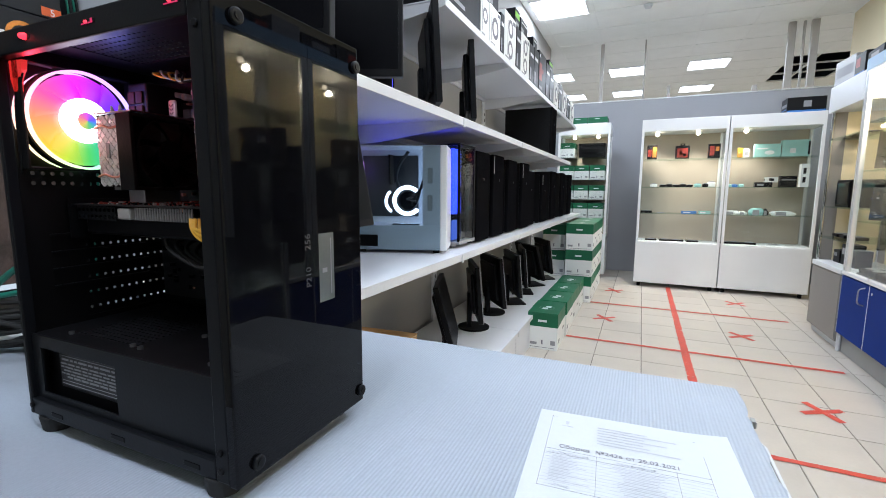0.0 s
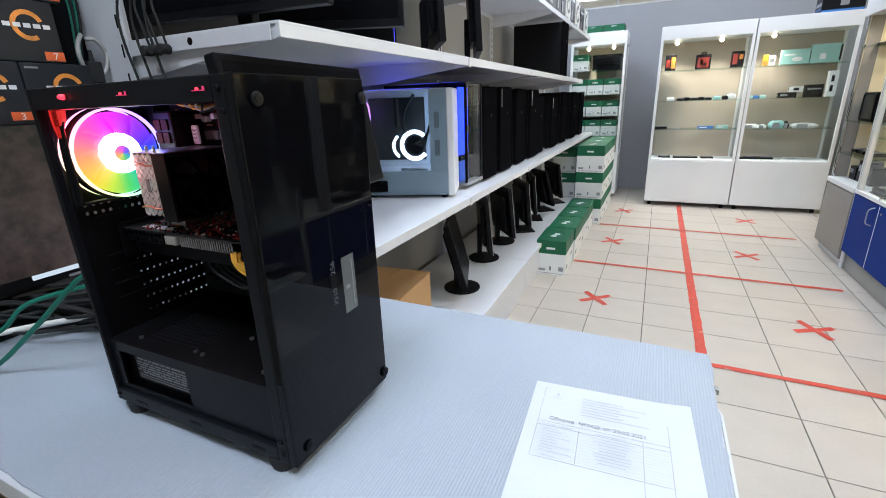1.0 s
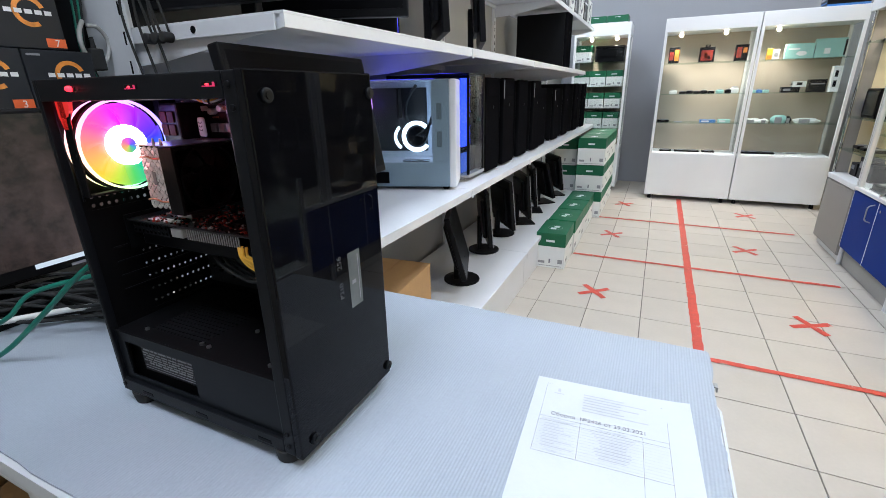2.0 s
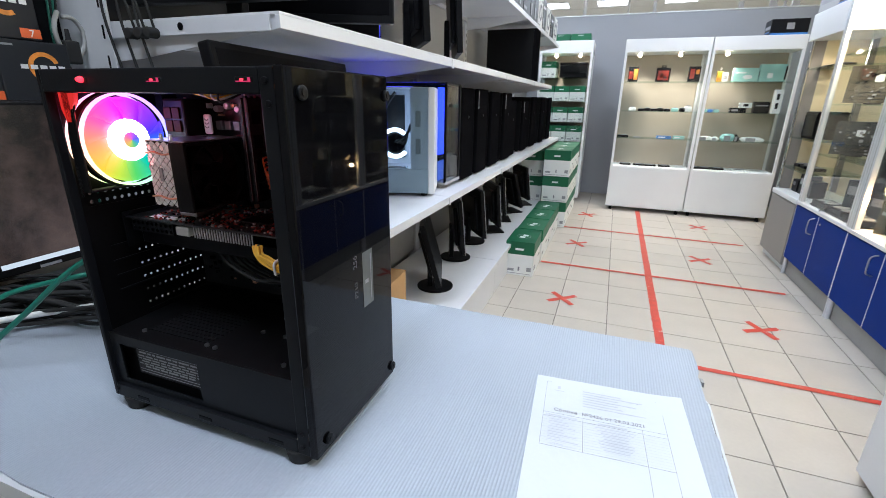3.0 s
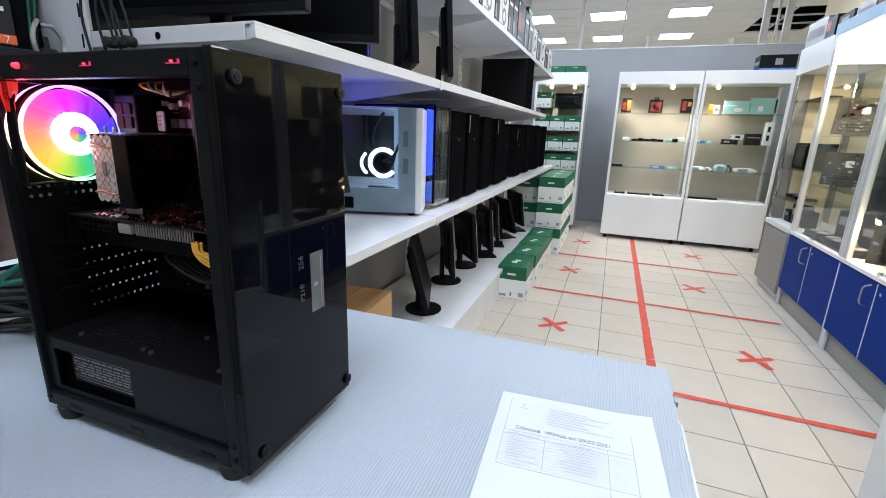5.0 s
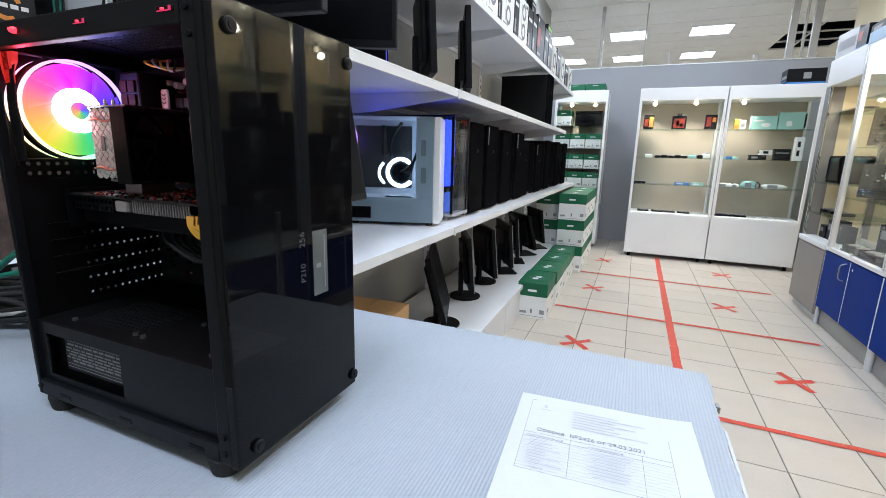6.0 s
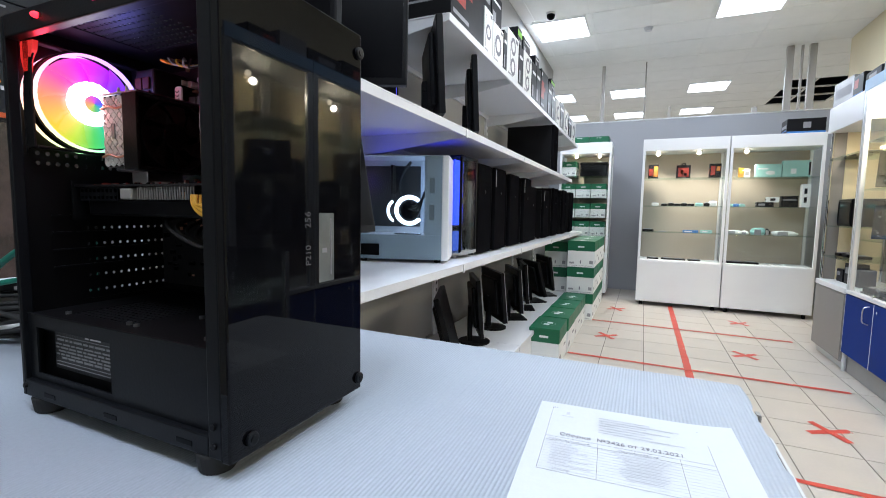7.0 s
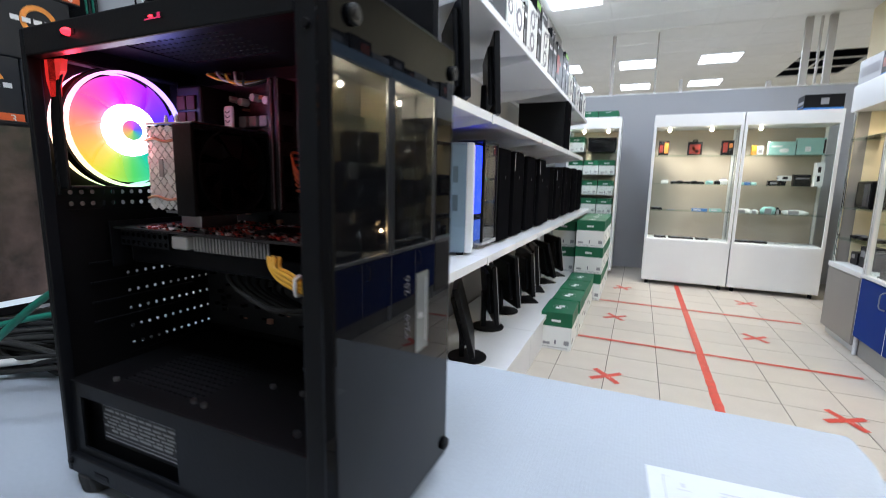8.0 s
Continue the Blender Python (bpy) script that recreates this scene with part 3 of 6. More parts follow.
part("bottom_panel", boxes((-D, -0.011, 0.012, W, H0, H0 + 0.002)), M_BLACK_SHADE, pc)
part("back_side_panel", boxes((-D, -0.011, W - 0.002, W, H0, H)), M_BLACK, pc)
part("motherboard_tray", boxes((-D + 0.004, -0.012, 0.172, 0.174, 0.12, H - 0.004)), M_BLACK_SHADE, pc)
part("front_frame", boxes((-0.014, -0.011, 0.012, W, H0, H)), M_BLACK_SHADE, pc)
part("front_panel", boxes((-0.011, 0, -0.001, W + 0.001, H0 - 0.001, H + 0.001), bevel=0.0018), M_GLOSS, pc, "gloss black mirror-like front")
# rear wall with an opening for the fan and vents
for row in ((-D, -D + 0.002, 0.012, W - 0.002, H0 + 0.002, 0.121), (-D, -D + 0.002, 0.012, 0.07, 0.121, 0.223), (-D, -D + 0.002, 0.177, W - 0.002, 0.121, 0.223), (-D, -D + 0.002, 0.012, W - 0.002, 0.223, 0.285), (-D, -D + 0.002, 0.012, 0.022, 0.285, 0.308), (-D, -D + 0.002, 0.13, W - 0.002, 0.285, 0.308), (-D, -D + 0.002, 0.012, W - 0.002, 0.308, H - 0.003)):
    part("rear_panel", boxes(row), M_BLACK_SHADE, pc)
part("rear_vent", turned(perforated(0.107, 0.102, 11, 5, 0.4), Matrix.Translation((-D + 0.001, 0.07, 0.121)) @ Matrix.Rotation(math.pi / 2, 4, "Z")), M_BLACK_SHADE, pc)
part("rear_vent", turned(perforated(0.108, 0.023, 11, 2, 0.5), Matrix.Translation((-D + 0.001, 0.022, 0.285)) @ Matrix.Rotation(math.pi / 2, 4, "Z")), M_BLACK_SHADE, pc)
# lower shroud with perforated top and label window
S = 0.115
WX0, WX1 = -0.317, -0.178
# flat top pieces take the blacker steel, standing in for shade inside the case
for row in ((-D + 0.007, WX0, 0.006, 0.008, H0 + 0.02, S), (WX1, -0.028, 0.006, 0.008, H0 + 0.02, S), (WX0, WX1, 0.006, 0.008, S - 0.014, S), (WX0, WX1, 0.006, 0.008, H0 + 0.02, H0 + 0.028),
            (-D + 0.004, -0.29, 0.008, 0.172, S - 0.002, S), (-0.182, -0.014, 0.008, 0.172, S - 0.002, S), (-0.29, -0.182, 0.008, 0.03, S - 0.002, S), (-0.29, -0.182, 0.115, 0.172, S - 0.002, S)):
    part("shroud_panel", boxes(row), M_BLACK_SHADE if row[5] - row[4] < 0.003 else M_BLACK, pc)
part("shroud_edge", boxes((-D + 0.007, -0.028, 0.0054, 0.0086, S, S + 0.0012), bevel=0.0004), M_PLASTIC, pc, "rolled upper edge")
vent = bmesh.new()
for i in range(15):
    for j in range(11):
        x0, y0, cw, ch = -0.29 + 0.0072 * i, 0.03 + 0.00773 * j, 0.0072, 0.00773
        ring = [vent.verts.new((x0 + a * cw, y0 + b * ch, S - 0.0005)) for a, b in ((0, 0), (1, 0), (1, 1), (0, 1))]
        hole = [vent.verts.new((x0 + a * cw, y0 + b * ch, S - 0.0005)) for a, b in ((0.22, 0.32), (0.78, 0.32), (0.78, 0.68), (0.22, 0.68))]
        deep = [vent.verts.new((v.co.x, v.co.y, S - 0.002)) for v in hole]
        for k in range(4):
            vent.faces.new((ring[k], ring[(k + 1) % 4], hole[(k + 1) % 4], hole[k]))
            vent.faces.new((hole[k], hole[(k + 1) % 4], deep[(k + 1) % 4], deep[k]))
bmesh.ops.recalc_face_normals(vent, faces=vent.faces[:])
part("shroud_vent", vent, M_PLASTIC, pc)
M_DIM_GREY = material("worn_grey_print", (0.34, 0.345, 0.36), 0.5, vary=0.1)
psu = part("power_supply", boxes((-D + 0.01, -0.165, 0.018, 0.15, H0 + 0.012, S - 0.008), bevel=0.002), M_BLACK_SHADE, pc)
part("rating_label", boxes((-0.304, -0.18, 0.0174, 0.0178, 0.052, 0.1)), M_PCB, psu, "black label with pale print")
rnd = random.Random(3)
for k, (z, hh, x, end) in enumerate(((0.0955, 0.0036, -0.301, -0.262), (0.0935, 0.0052, -0.243, -0.236), (0.0935, 0.0052, -0.233, -0.214), (0.0905, 0.0006, -0.301, -0.182), (0.0855, 0.0022, -0.298, -0.184), (0.0805, 0.0018, -0.301, -0.184),
                                 (0.0765, 0.0018, -0.301, -0.184), (0.0725, 0.0018, -0.296, -0.19), (0.0685, 0.0018, -0.301, -0.184), (0.0645, 0.0022, -0.29, -0.2), (0.0605, 0.0006, -0.301, -0.182), (0.0565, 0.0006, -0.301, -0.182))):
    while x < end:
        w = end - x if hh < 0.001 or hh > 0.005 else rnd.uniform(0.005, 0.018)
        part("print", boxes((x, min(x + w, end), 0.0169, 0.0173, z, z + hh)), M_PRINT_WHITE if hh > 0.003 else M_DIM_GREY, psu)
        x += w + 0.0028
# feet and screws
for x in (-0.036, -D + 0.026):
    for y in (0.016, W - 0.016):
        part("foot", cyl(0.016, 0.019, (x, y, 0.0095), r2=0.019, bevel=0.002), M_RUBBER, pc)
for y in (0.022, W - 0.006):
    for z in (0.033, H - 0.022):
        s = part("panel_screw", cyl(0.007, 0.004, (0.002, y, z), "x", 20, bevel=0.0015), M_BLACK, pc)
        part("screw_head", cyl(0.0035, 0.001, (0.0044, y, z), "x", 12), M_BLACK_SHADE, s)
for x, z in ((-0.02, H - 0.012), (-0.018, H - 0.032), (-0.02, H0 + 0.012), (-0.02, H0 + 0.03), (-D + 0.008, H0 + 0.012)):
    part("frame_screw", cyl(0.0032, 0.003, (x, -0.001, z), "y", 12, bevel=0.0008), M_PLASTIC, pc)
for x in (-0.06, -0.172, -0.283):
    part("slot", boxes((x - 0.011, x + 0.011, -0.0006, 0.0008, H0 + 0.005, H0 + 0.0105), bevel=0.0006), M_PLASTIC_DARK, pc)
for x, m in ((-0.266, M_RED_LED), (-0.158, M_RED_MID), (-0.044, M_RED_MID)):
    slot = part("led_slot", boxes((x - 0.011, x + 0.011, -0.0006, 0.002, H - 0.014, H - 0.0085), bevel=0.0012), M_BLACK_SHADE, pc)
    part("led", ball(0.0046, (x + 0.002, -0.0012, H - 0.011), 0.7) if m is M_RED_LED else boxes((x - 0.009, x + 0.005, -0.0011, -0.0007, H - 0.0135, H - 0.0125), (x + 0.005, x + 0.008, -0.0011, -0.0007, H - 0.0135, H - 0.0095), bevel=0.0001), m, slot, "bright red light")
    if m is M_RED_MID:
        part("led", ball(0.002, (x - 0.002, -0.0006, H - 0.0115), 0.6), M_RED_LED, slot, "bright red light")
# corner bracket, no lamp itself: the red light on it is made by emission
bracket = bmesh.new()
prof = [(-0.331, 0.423), (-0.304, 0.422), (-0.307, 0.412), (-0.316, 0.403), (-0.318, 0.39), (-0.326, 0.39), (-0.331, 0.405)]
fa = [bracket.verts.new((x, 0.013, z)) for x, z in prof]
fb = [bracket.verts.new((x, 0.018, z)) for x, z in prof]
bracket.faces.new(fa)
bracket.faces.new(fb[::-1])
for k in range(len(prof)):
    q = (k + 1) % len(prof)
    bracket.faces.new((fa[k], fa[q], fb[q], fb[k]))
bmesh.ops.recalc_face_normals(bracket, faces=bracket.faces[:])
part("red_lit_bracket", bracket, M_RED_LIT, pc, "corner bracket with red light put in as glow")
for k in range(3):
    part("fan_lead", tube([(-0.316 + 0.004 * k, 0.019, 0.425), (-0.318 + 0.003 * k, 0.015, 0.405), (-0.329 + 0.002 * k, 0.014, 0.375), (-0.331 + 0.002 * k, 0.014, 0.3 + 0.01 * k)], 0.0011), M_PLASTIC, pc)
part("front_led", ball(0.003, (-0.024, 0.014, H - 0.028)), M_RED_LED, pc, "small red light")
# added red fill that strengthens the small front LED's light
bulb_light(PX - 0.034, PY + 0.05, PZ + H - 0.05, 0.07, (1.0, 0.05, 0.06), 0.008, False)
# drive behind the front, with its label
drive = part("drive_label", boxes((0.0002, 0.0005, 0.117, 0.142, 0.163, 0.238)), material("dim_label", (0.11, 0.12, 0.12), 0.25, vary=0.15, scale=40), pc, "greyish drive label")
M_DIM_PRINT = material("dim_print", (0.07, 0.07, 0.075), 0.3, vary=0.05)


def up_front(y, z):
    # text runs upwards on the front: local x to world z, local y to world -y
    return Matrix(((0, 0, 1, 0.0003), (0, -1, 0, y), (1, 0, 0, z), (0, 0, 0, 1)))


part("drive_print", words("P210", 0.0108, up_front(0.104, 0.183)), M_DIM_PRINT, drive)
part("drive_print", words("256", 0.0118, up_front(0.104, 0.222)), M_DIM_PRINT, drive)
part("drive_print", boxes((0.0005, 0.0007, 0.136, 0.1375, 0.17, 0.232), (0.0005, 0.0007, 0.122, 0.13, 0.195, 0.2)), M_INK, drive)

# rear fan
FX, FY, FZ = -D + 0.026, 0.073, 0.366
fan = part("rear_fan", boxes((-0.013, 0.0, -0.06, -0.057, -0.06, 0.06), (-0.013, 0.0, 0.057, 0.06, -0.06, 0.06), (-0.013, 0.0, -0.057, 0.057, 0.057, 0.06), (-0.013, 0.0, -0.057, 0.057, -0.06, -0.057), bevel=0.001), M_BLACK_SHADE, pc)
fan.location = (FX, FY, FZ)
part("led_ring", arc_band(0.0558, 0.0582, -0.002, 0.004), M_RING, fan, "glowing rainbow ring")
part("outer_ring", arc_band(0.0565, 0.0595, -0.0255, -0.02), M_RING, fan, "glowing rainbow ring at the back")
part("shroud_ring", arc_band(0.0582, 0.0605, -0.013, -0.002), M_BLACK_SHADE, fan)
for k in range(9):
    a0 = 40 * k
    bl = bmesh.new()
    rows = []
    for i in range(7):
        f = i / 6
        r = 0.02 + 0.0335 * f
        lead = a0 + 18 * f
        row = []
        for j in range(6):
            g2 = j / 5
            a = radians(lead + 47 * g2)
            row.append(bl.verts.new((-0.006 + 0.006 * g2, r * math.cos(a), r * math.sin(a))))
        rows.append(row)
    for i in range(6):
        for j in range(5):
            f = bl.faces.new((rows[i][j], rows[i + 1][j], rows[i + 1][j + 1], rows[i][j + 1]))
            f.smooth = True
    ex = bmesh.ops.extrude_face_region(bl, geom=bl.faces[:])
    bmesh.ops.translate(bl, vec=(-0.0012, 0, 0), verts=[v for v in ex["geom"] if isinstance(v, bmesh.types.BMVert)])
    bmesh.ops.recalc_face_normals(bl, faces=bl.faces[:])
    part("blade", bl, M_BLADE, fan)
part("hub", cyl(0.0262, 0.008, (0.001, 0, 0), "x", 40, bevel=0.002), M_HUB, fan, "white glowing hub")
# added fills: red for the rear corner, blue and pink to boost the fan's glow
bulb_light(PX - D + 0.03, PY + 0.022, PZ + H - 0.035, 0.16, (1.0, 0.03, 0.05), 0.008, False)
bulb_light(PX + FX + 0.02, PY + FY + 0.03, PZ + FZ + 0.03, 0.1, (0.25, 0.25, 1.0), 0.02, False)
bulb_light(PX + FX + 0.02, PY + FY - 0.02, PZ + FZ - 0.02, 0.07, (1.0, 0.35, 0.4), 0.02, False)
part("hub_centre", cyl(0.010, 0.004, (0.0045, 0, 0), "x", 32, bevel=0.001), M_HUB_MID, fan, "coloured hub centre")

# motherboard and its pieces
mb = part("motherboard", boxes((-D + 0.012, -0.13, 0.166, 0.17, 0.13, 0.428), bevel=0.0005), M_PCB, pc)
rnd = random.Random(11)
bits, gold = [], []
for k in range(150):
    x, z = rnd.uniform(-0.32, -0.135), rnd.uniform(0.14, 0.425)
    w, h, d = rnd.uniform(0.002, 0.007), rnd.uniform(0.002, 0.007), rnd.uniform(0.001, 0.006)
    (bits if rnd.random() < 0.7 else gold).append((x, x + w, 0.166 - d, 0.1665, z, z + h))
for rows, m in ((bits, M_PLASTIC_DARK), (gold, M_COPPER)):
    tagged(part("circuitry", boxes(*rows), m, mb), kind="stuff")
for i in range(5):
    part("capacitor", cyl(0.0044, 0.011, (-0.283 + 0.0185 * i, 0.1605, 0.405 + 0.004 * (i % 2)), "y", 16, bevel=0.001), M_FIN, mb)
for i in range(3):
    part("choke", boxes((-0.25 + 0.0155 * i, -0.239 + 0.0155 * i, 0.156, 0.166, 0.377, 0.389), bevel=0.001), M_PRINT_GREY, mb)
part("vrm_cover", boxes((-0.3, -0.262, 0.118, 0.166, 0.36, 0.418), bevel=0.003), M_BLACK_SHADE, mb)
for x, z in ((-0.297, 0.392), (-0.282, 0.392), (-0.297, 0.375), (-0.282, 0.375)):
    part("io_block", boxes((x, x + 0.013, 0.1155, 0.1178, z, z + 0.015), bevel=0.001), M_RUST, mb)
part("emblem_badge", boxes((-0.253, -0.24, 0.138, 0.142, 0.372, 0.398), bevel=0.003), M_PRINT_WHITE, mb, "pale badge")
for k in range(3):
    part("badge_print", turned(arc_band(0.0028, 0.0038, -0.0003, 0.0003, 200, 340, 10), Matrix.Translation((-0.2465, 0.1378, 0.3835 + 0.005 * k)) @ Matrix.Rotation(radians(90), 4, "Z")), M_INK, mb)
for k in range(4):
    x = -0.196 + 0.009 * k
    part("memory_slot", boxes((x, x + 0.005, 0.155, 0.166, 0.282, 0.422)), M_PLASTIC_DARK, mb)
for x in (-0.1745, -0.1655):
    ram = part("memory_module", boxes((x, x + 0.0042, 0.124, 0.158, 0.286, 0.42), bevel=0.0005), M_PCB, mb)
    part("contact_row", boxes((x + 0.0042, x + 0.0045, 0.1242, 0.1255, 0.288, 0.418)), M_SILVER, ram)
    for k in range(4):
        part("memory_chip", boxes((x + 0.0042, x + 0.0052, 0.13, 0.145, 0.295 + 0.031 * k, 0.312 + 0.031 * k)), M_PLASTIC_DARK, ram)
part("power_plug", boxes((-0.16, -0.15, 0.14, 0.166, 0.3, 0.352), bevel=0.001), M_PLASTIC_DARK, mb)
rnd = random.Random(19)
for k in range(16):
    z = 0.338 + 0.0052 * k
    x = -0.158 + 0.009 * (k % 2) + rnd.uniform(0, 0.003)
    w, h = rnd.uniform(0.004, 0.0075), rnd.uniform(0.0028, 0.0042)
    part("edge_component", boxes((x, x + w, 0.161 - 0.003 * (k % 3), 0.1662, z, z + h), bevel=0.0004), (M_SILVER, M_PRINT_GREY, M_RED, M_SILVER, M_PLASTIC)[k % 5], mb)
for k in range(3):
    part("edge_capacitor", cyl(0.0035, 0.01, (-0.15, 0.161, 0.352 + 0.0095 * k), "y", 14, bevel=0.0008), M_FIN, mb)
for k in range(7):
    part("cable", tube([(-0.15 + 0.001 * k, 0.139, 0.346 - 0.006 * k), (-0.143 + 0.001 * k, 0.122, 0.344 - 0.006 * k), (-0.126, 0.113 + 0.002 * k, 0.325 - 0.003 * k), (-0.098, 0.12 + 0.003 * k, 0.316 - 0.002 * k), (-0.07, 0.135, 0.313 - 0.002 * k), (-0.05, 0.168, 0.31)], 0.0013), M_RED_CABLE if k % 3 == 1 else M_ORANGE, mb)
part("cable_tie", tube([(-0.118, 0.108, 0.309), (-0.118, 0.13, 0.309), (-0.117, 0.13, 0.33), (-0.117, 0.108, 0.33), (-0.118, 0.108, 0.309)], 0.0012), M_PRINT_WHITE, mb)
for k in range(5):
    part("cable", tube([(-0.275 + 0.008 * k, 0.155, 0.436), (-0.262 + 0.009 * k, 0.128 + 0.004 * k, 0.43 + 0.002 * (k % 2)), (-0.242 + 0.008 * k, 0.13, 0.423 - 0.002 * k), (-0.22 + 0.006 * k, 0.15, 0.424), (-0.205, 0.162, 0.428)], 0.0014), (M_YELLOW_CABLE, M_SILVER, M_YELLOW_CABLE, M_WHITE_CABLE, M_RUBBER)[k], mb)
# tower cooler
CX0, CX1, CY, CZ0, CZ1 = -0.266, -0.225, 0.06, 0.287, 0.368
cool = part("cpu_cooler", boxes((-0.262, -0.229, 0.07, 0.14, 0.283, 0.287), (-0.26, -0.23, 0.085, 0.13, 0.268, 0.283), bevel=0.001), M_STEEL, pc, "finned metal cooler")
for k in range(23):
    part("fin", boxes((CX0, CX1, CY + 0.001, 0.145, CZ0 + 0.0035 * k, CZ0 + 0.0012 + 0.0035 * k)), M_STEEL, cool)
# folded fin edges: pale diamonds with dark seams between them
DX, DZ = (CX1 - CX0) / 4, (CZ1 - CZ0) / 8
rnd = random.Random(2)
part("side_plate", boxes((CX0, CX1, CY, CY + 0.0006, CZ0, CZ1)), M_PLASTIC_DARK, cool, "dark seams between the fin edges")
for r in range(-1, 17):
    for c in range(-1, 5):
        ccx, ccz = CX0 + DX * (c + 0.5 * (r % 2) + 0.5), CZ0 + DZ * 0.5 * (r + 0.5)
        raw = [(ccx - DX * 0.44, ccz), (ccx, ccz - DZ * 0.44), (ccx + DX * 0.44, ccz), (ccx, ccz + DZ * 0.44)]
        pts = [(min(max(x, CX0), CX1), min(max(z, CZ0), CZ1)) for x, z in raw]
        if max(p[0] for p in pts) - min(p[0] for p in pts) < DX * 0.3 or max(p[1] for p in pts) - min(p[1] for p in pts) < DZ * 0.3:
            continue
        bm = bmesh.new()
        lift = rnd.uniform(-0.0012, 0.0012)
        lo = [bm.verts.new((x, CY - 0.0002, z)) for x, z in pts]
        hi = [bm.verts.new((x * 0.9 + ccx * 0.1, CY - 0.0012 + lift * (1 if x > ccx else -1) * 0.4, z * 0.9 + ccz * 0.1)) for x, z in pts]
        bm.faces.new(hi)
        for k in range(4):
            bm.faces.new((lo[k], lo[(k + 1) % 4], hi[(k + 1) % 4], hi[k]))
        bmesh.ops.recalc_face_normals(bm, faces=bm.faces[:])
        part("fin_edge", bm, M_FIN, cool)
for z in (0.2985, 0.3535):
    part("clip_wire", tube([(CX0 - 0.002, CY - 0.002, z), (CX0 + 0.014, CY - 0.004, z + 0.002), (CX0 + 0.028, CY - 0.003, z - 0.001), (CX1 + 0.003, CY - 0.002, z + 0.001)], 0.0013), M_COPPER, cool)
part("fin_emblem", boxes((-0.249, -0.243, CY - 0.0025, CY - 0.0016, 0.319, 0.336), bevel=0.0008), M_PRINT_GREY, cool)
part("top_plate", boxes((CX0 - 0.002, -0.198, CY - 0.004, 0.147, CZ1 + 0.0004, CZ1 + 0.0018)), M_STEEL, cool)
for x, y in ((-0.24, 0.062), (-0.232, 0.066), (-0.252, 0.07), (-0.222, 0.06)):
    part("pipe_end", cyl(0.0022, 0.008, (x, y, CZ1 + 0.005), seg=10, r2=0.001), M_FIN, cool)
fx0, fx1, fy0, fy1, fz0, fz1 = -0.2225, -0.1975, 0.054, 0.15, 0.283, 0.3675
cf = part("cooler_fan", boxes((fx0, fx1, fy0, fy0 + 0.004, fz0, fz1), (fx0, fx1, fy1 - 0.004, fy1, fz0, fz1), (fx0, fx1, fy0 + 0.004, fy1 - 0.004, fz1 - 0.004, fz1), (fx0, fx1, fy0 + 0.004, fy1 - 0.004, fz0, fz0 + 0.004), bevel=0.0008), M_PLASTIC, pc)
# dark sheet added behind the blades, for the shade that hides the fins
part("shade_backing", boxes((fx0 + 0.0003, fx0 + 0.0009, fy0 + 0.004, fy1 - 0.004, fz0 + 0.004, fz1 - 0.004)), M_BLACK_SHADE, cf)
fyc, fzc = (fy0 + fy1) / 2, (fz0 + fz1) / 2
part("hub", cyl(0.016, 0.018, (-0.209, fyc, fzc), "x", 24, bevel=0.002), M_PLASTIC_DARK, cf)
part("fan_rim", arc_band(0.0405, 0.0425, -0.218, fx1 + 0.0004, seg=40), M_PLASTIC, cf).location = (0, fyc, fzc)
for k in range(7):
    a0 = 360 / 7 * k
    bl = bmesh.new()
    vs = []
    for r, da in ((0.015, 0), (0.015, 26), (0.028, 42), (0.039, 52), (0.039, 18), (0.028, 8)):
        a = radians(a0 + da)
        vs.append(bl.verts.new((-0.201 - 0.009 * (da / 52), fyc + r * math.cos(a), fzc + r * math.sin(a))))
    bl.faces.new(vs)
    ex = bmesh.ops.extrude_face_region(bl, geom=bl.faces[:])
    bmesh.ops.translate(bl, vec=(-0.0015, 0, 0), verts=[v for v in ex["geom"] if isinstance(v, bmesh.types.BMVert)])
    bmesh.ops.recalc_face_normals(bl, faces=bl.faces[:])
    part("blade", bl, M_PLASTIC, cf)
# graphics card
gpu = part("graphics_card", boxes((-D + 0.014, -0.06, 0.04, 0.166, 0.2725, 0.2745)), M_PCB, pc)
gpu.location = (0, 0.016, -0.008)
part("side_vent", turned(perforated(0.075, 0.016, 9, 2, 0.66), Matrix.Translation((-D + 0.02, 0.043, 0.2555))), M_BLACK, gpu)
part("card_cooler", boxes((-D + 0.03, -0.07, 0.046, 0.16, 0.238, 0.2575), bevel=0.003), M_PLASTIC_DARK, gpu)
part("shroud_step", boxes((-0.238, -0.216, 0.0405, 0.06, 0.2575, 0.2705), bevel=0.002), M_PLINTH, gpu)
for k in range(23):
    part("card_fin", boxes((-0.208 + 0.0042 * k, -0.2068 + 0.0042 * k, 0.042, 0.0434, 0.2575, 0.2715)), M_SILVER, gpu)
part("slot_bracket", boxes((-D + 0.010, -D + 0.0125, 0.038, 0.166, 0.232, 0.28)), M_BLACK, gpu)
part("sticker", boxes((-0.295, -0.235, 0.05, 0.062, 0.2746, 0.2751)), M_PRINT_WHITE, gpu)
rnd = random.Random(21)
a, b2, c2 = [], [], []
for k in range(780):
    x, y = rnd.uniform(-0.3, -0.065), rnd.uniform(0.043, 0.16)
    w, d, h = rnd.uniform(0.001, 0.0032), rnd.uniform(0.001, 0.0032), rnd.uniform(0.0008, 0.0028)
    (a, b2, c2, b2, a)[k % 5].append((x, x + w, y, y + d, 0.2745, 0.2745 + h))
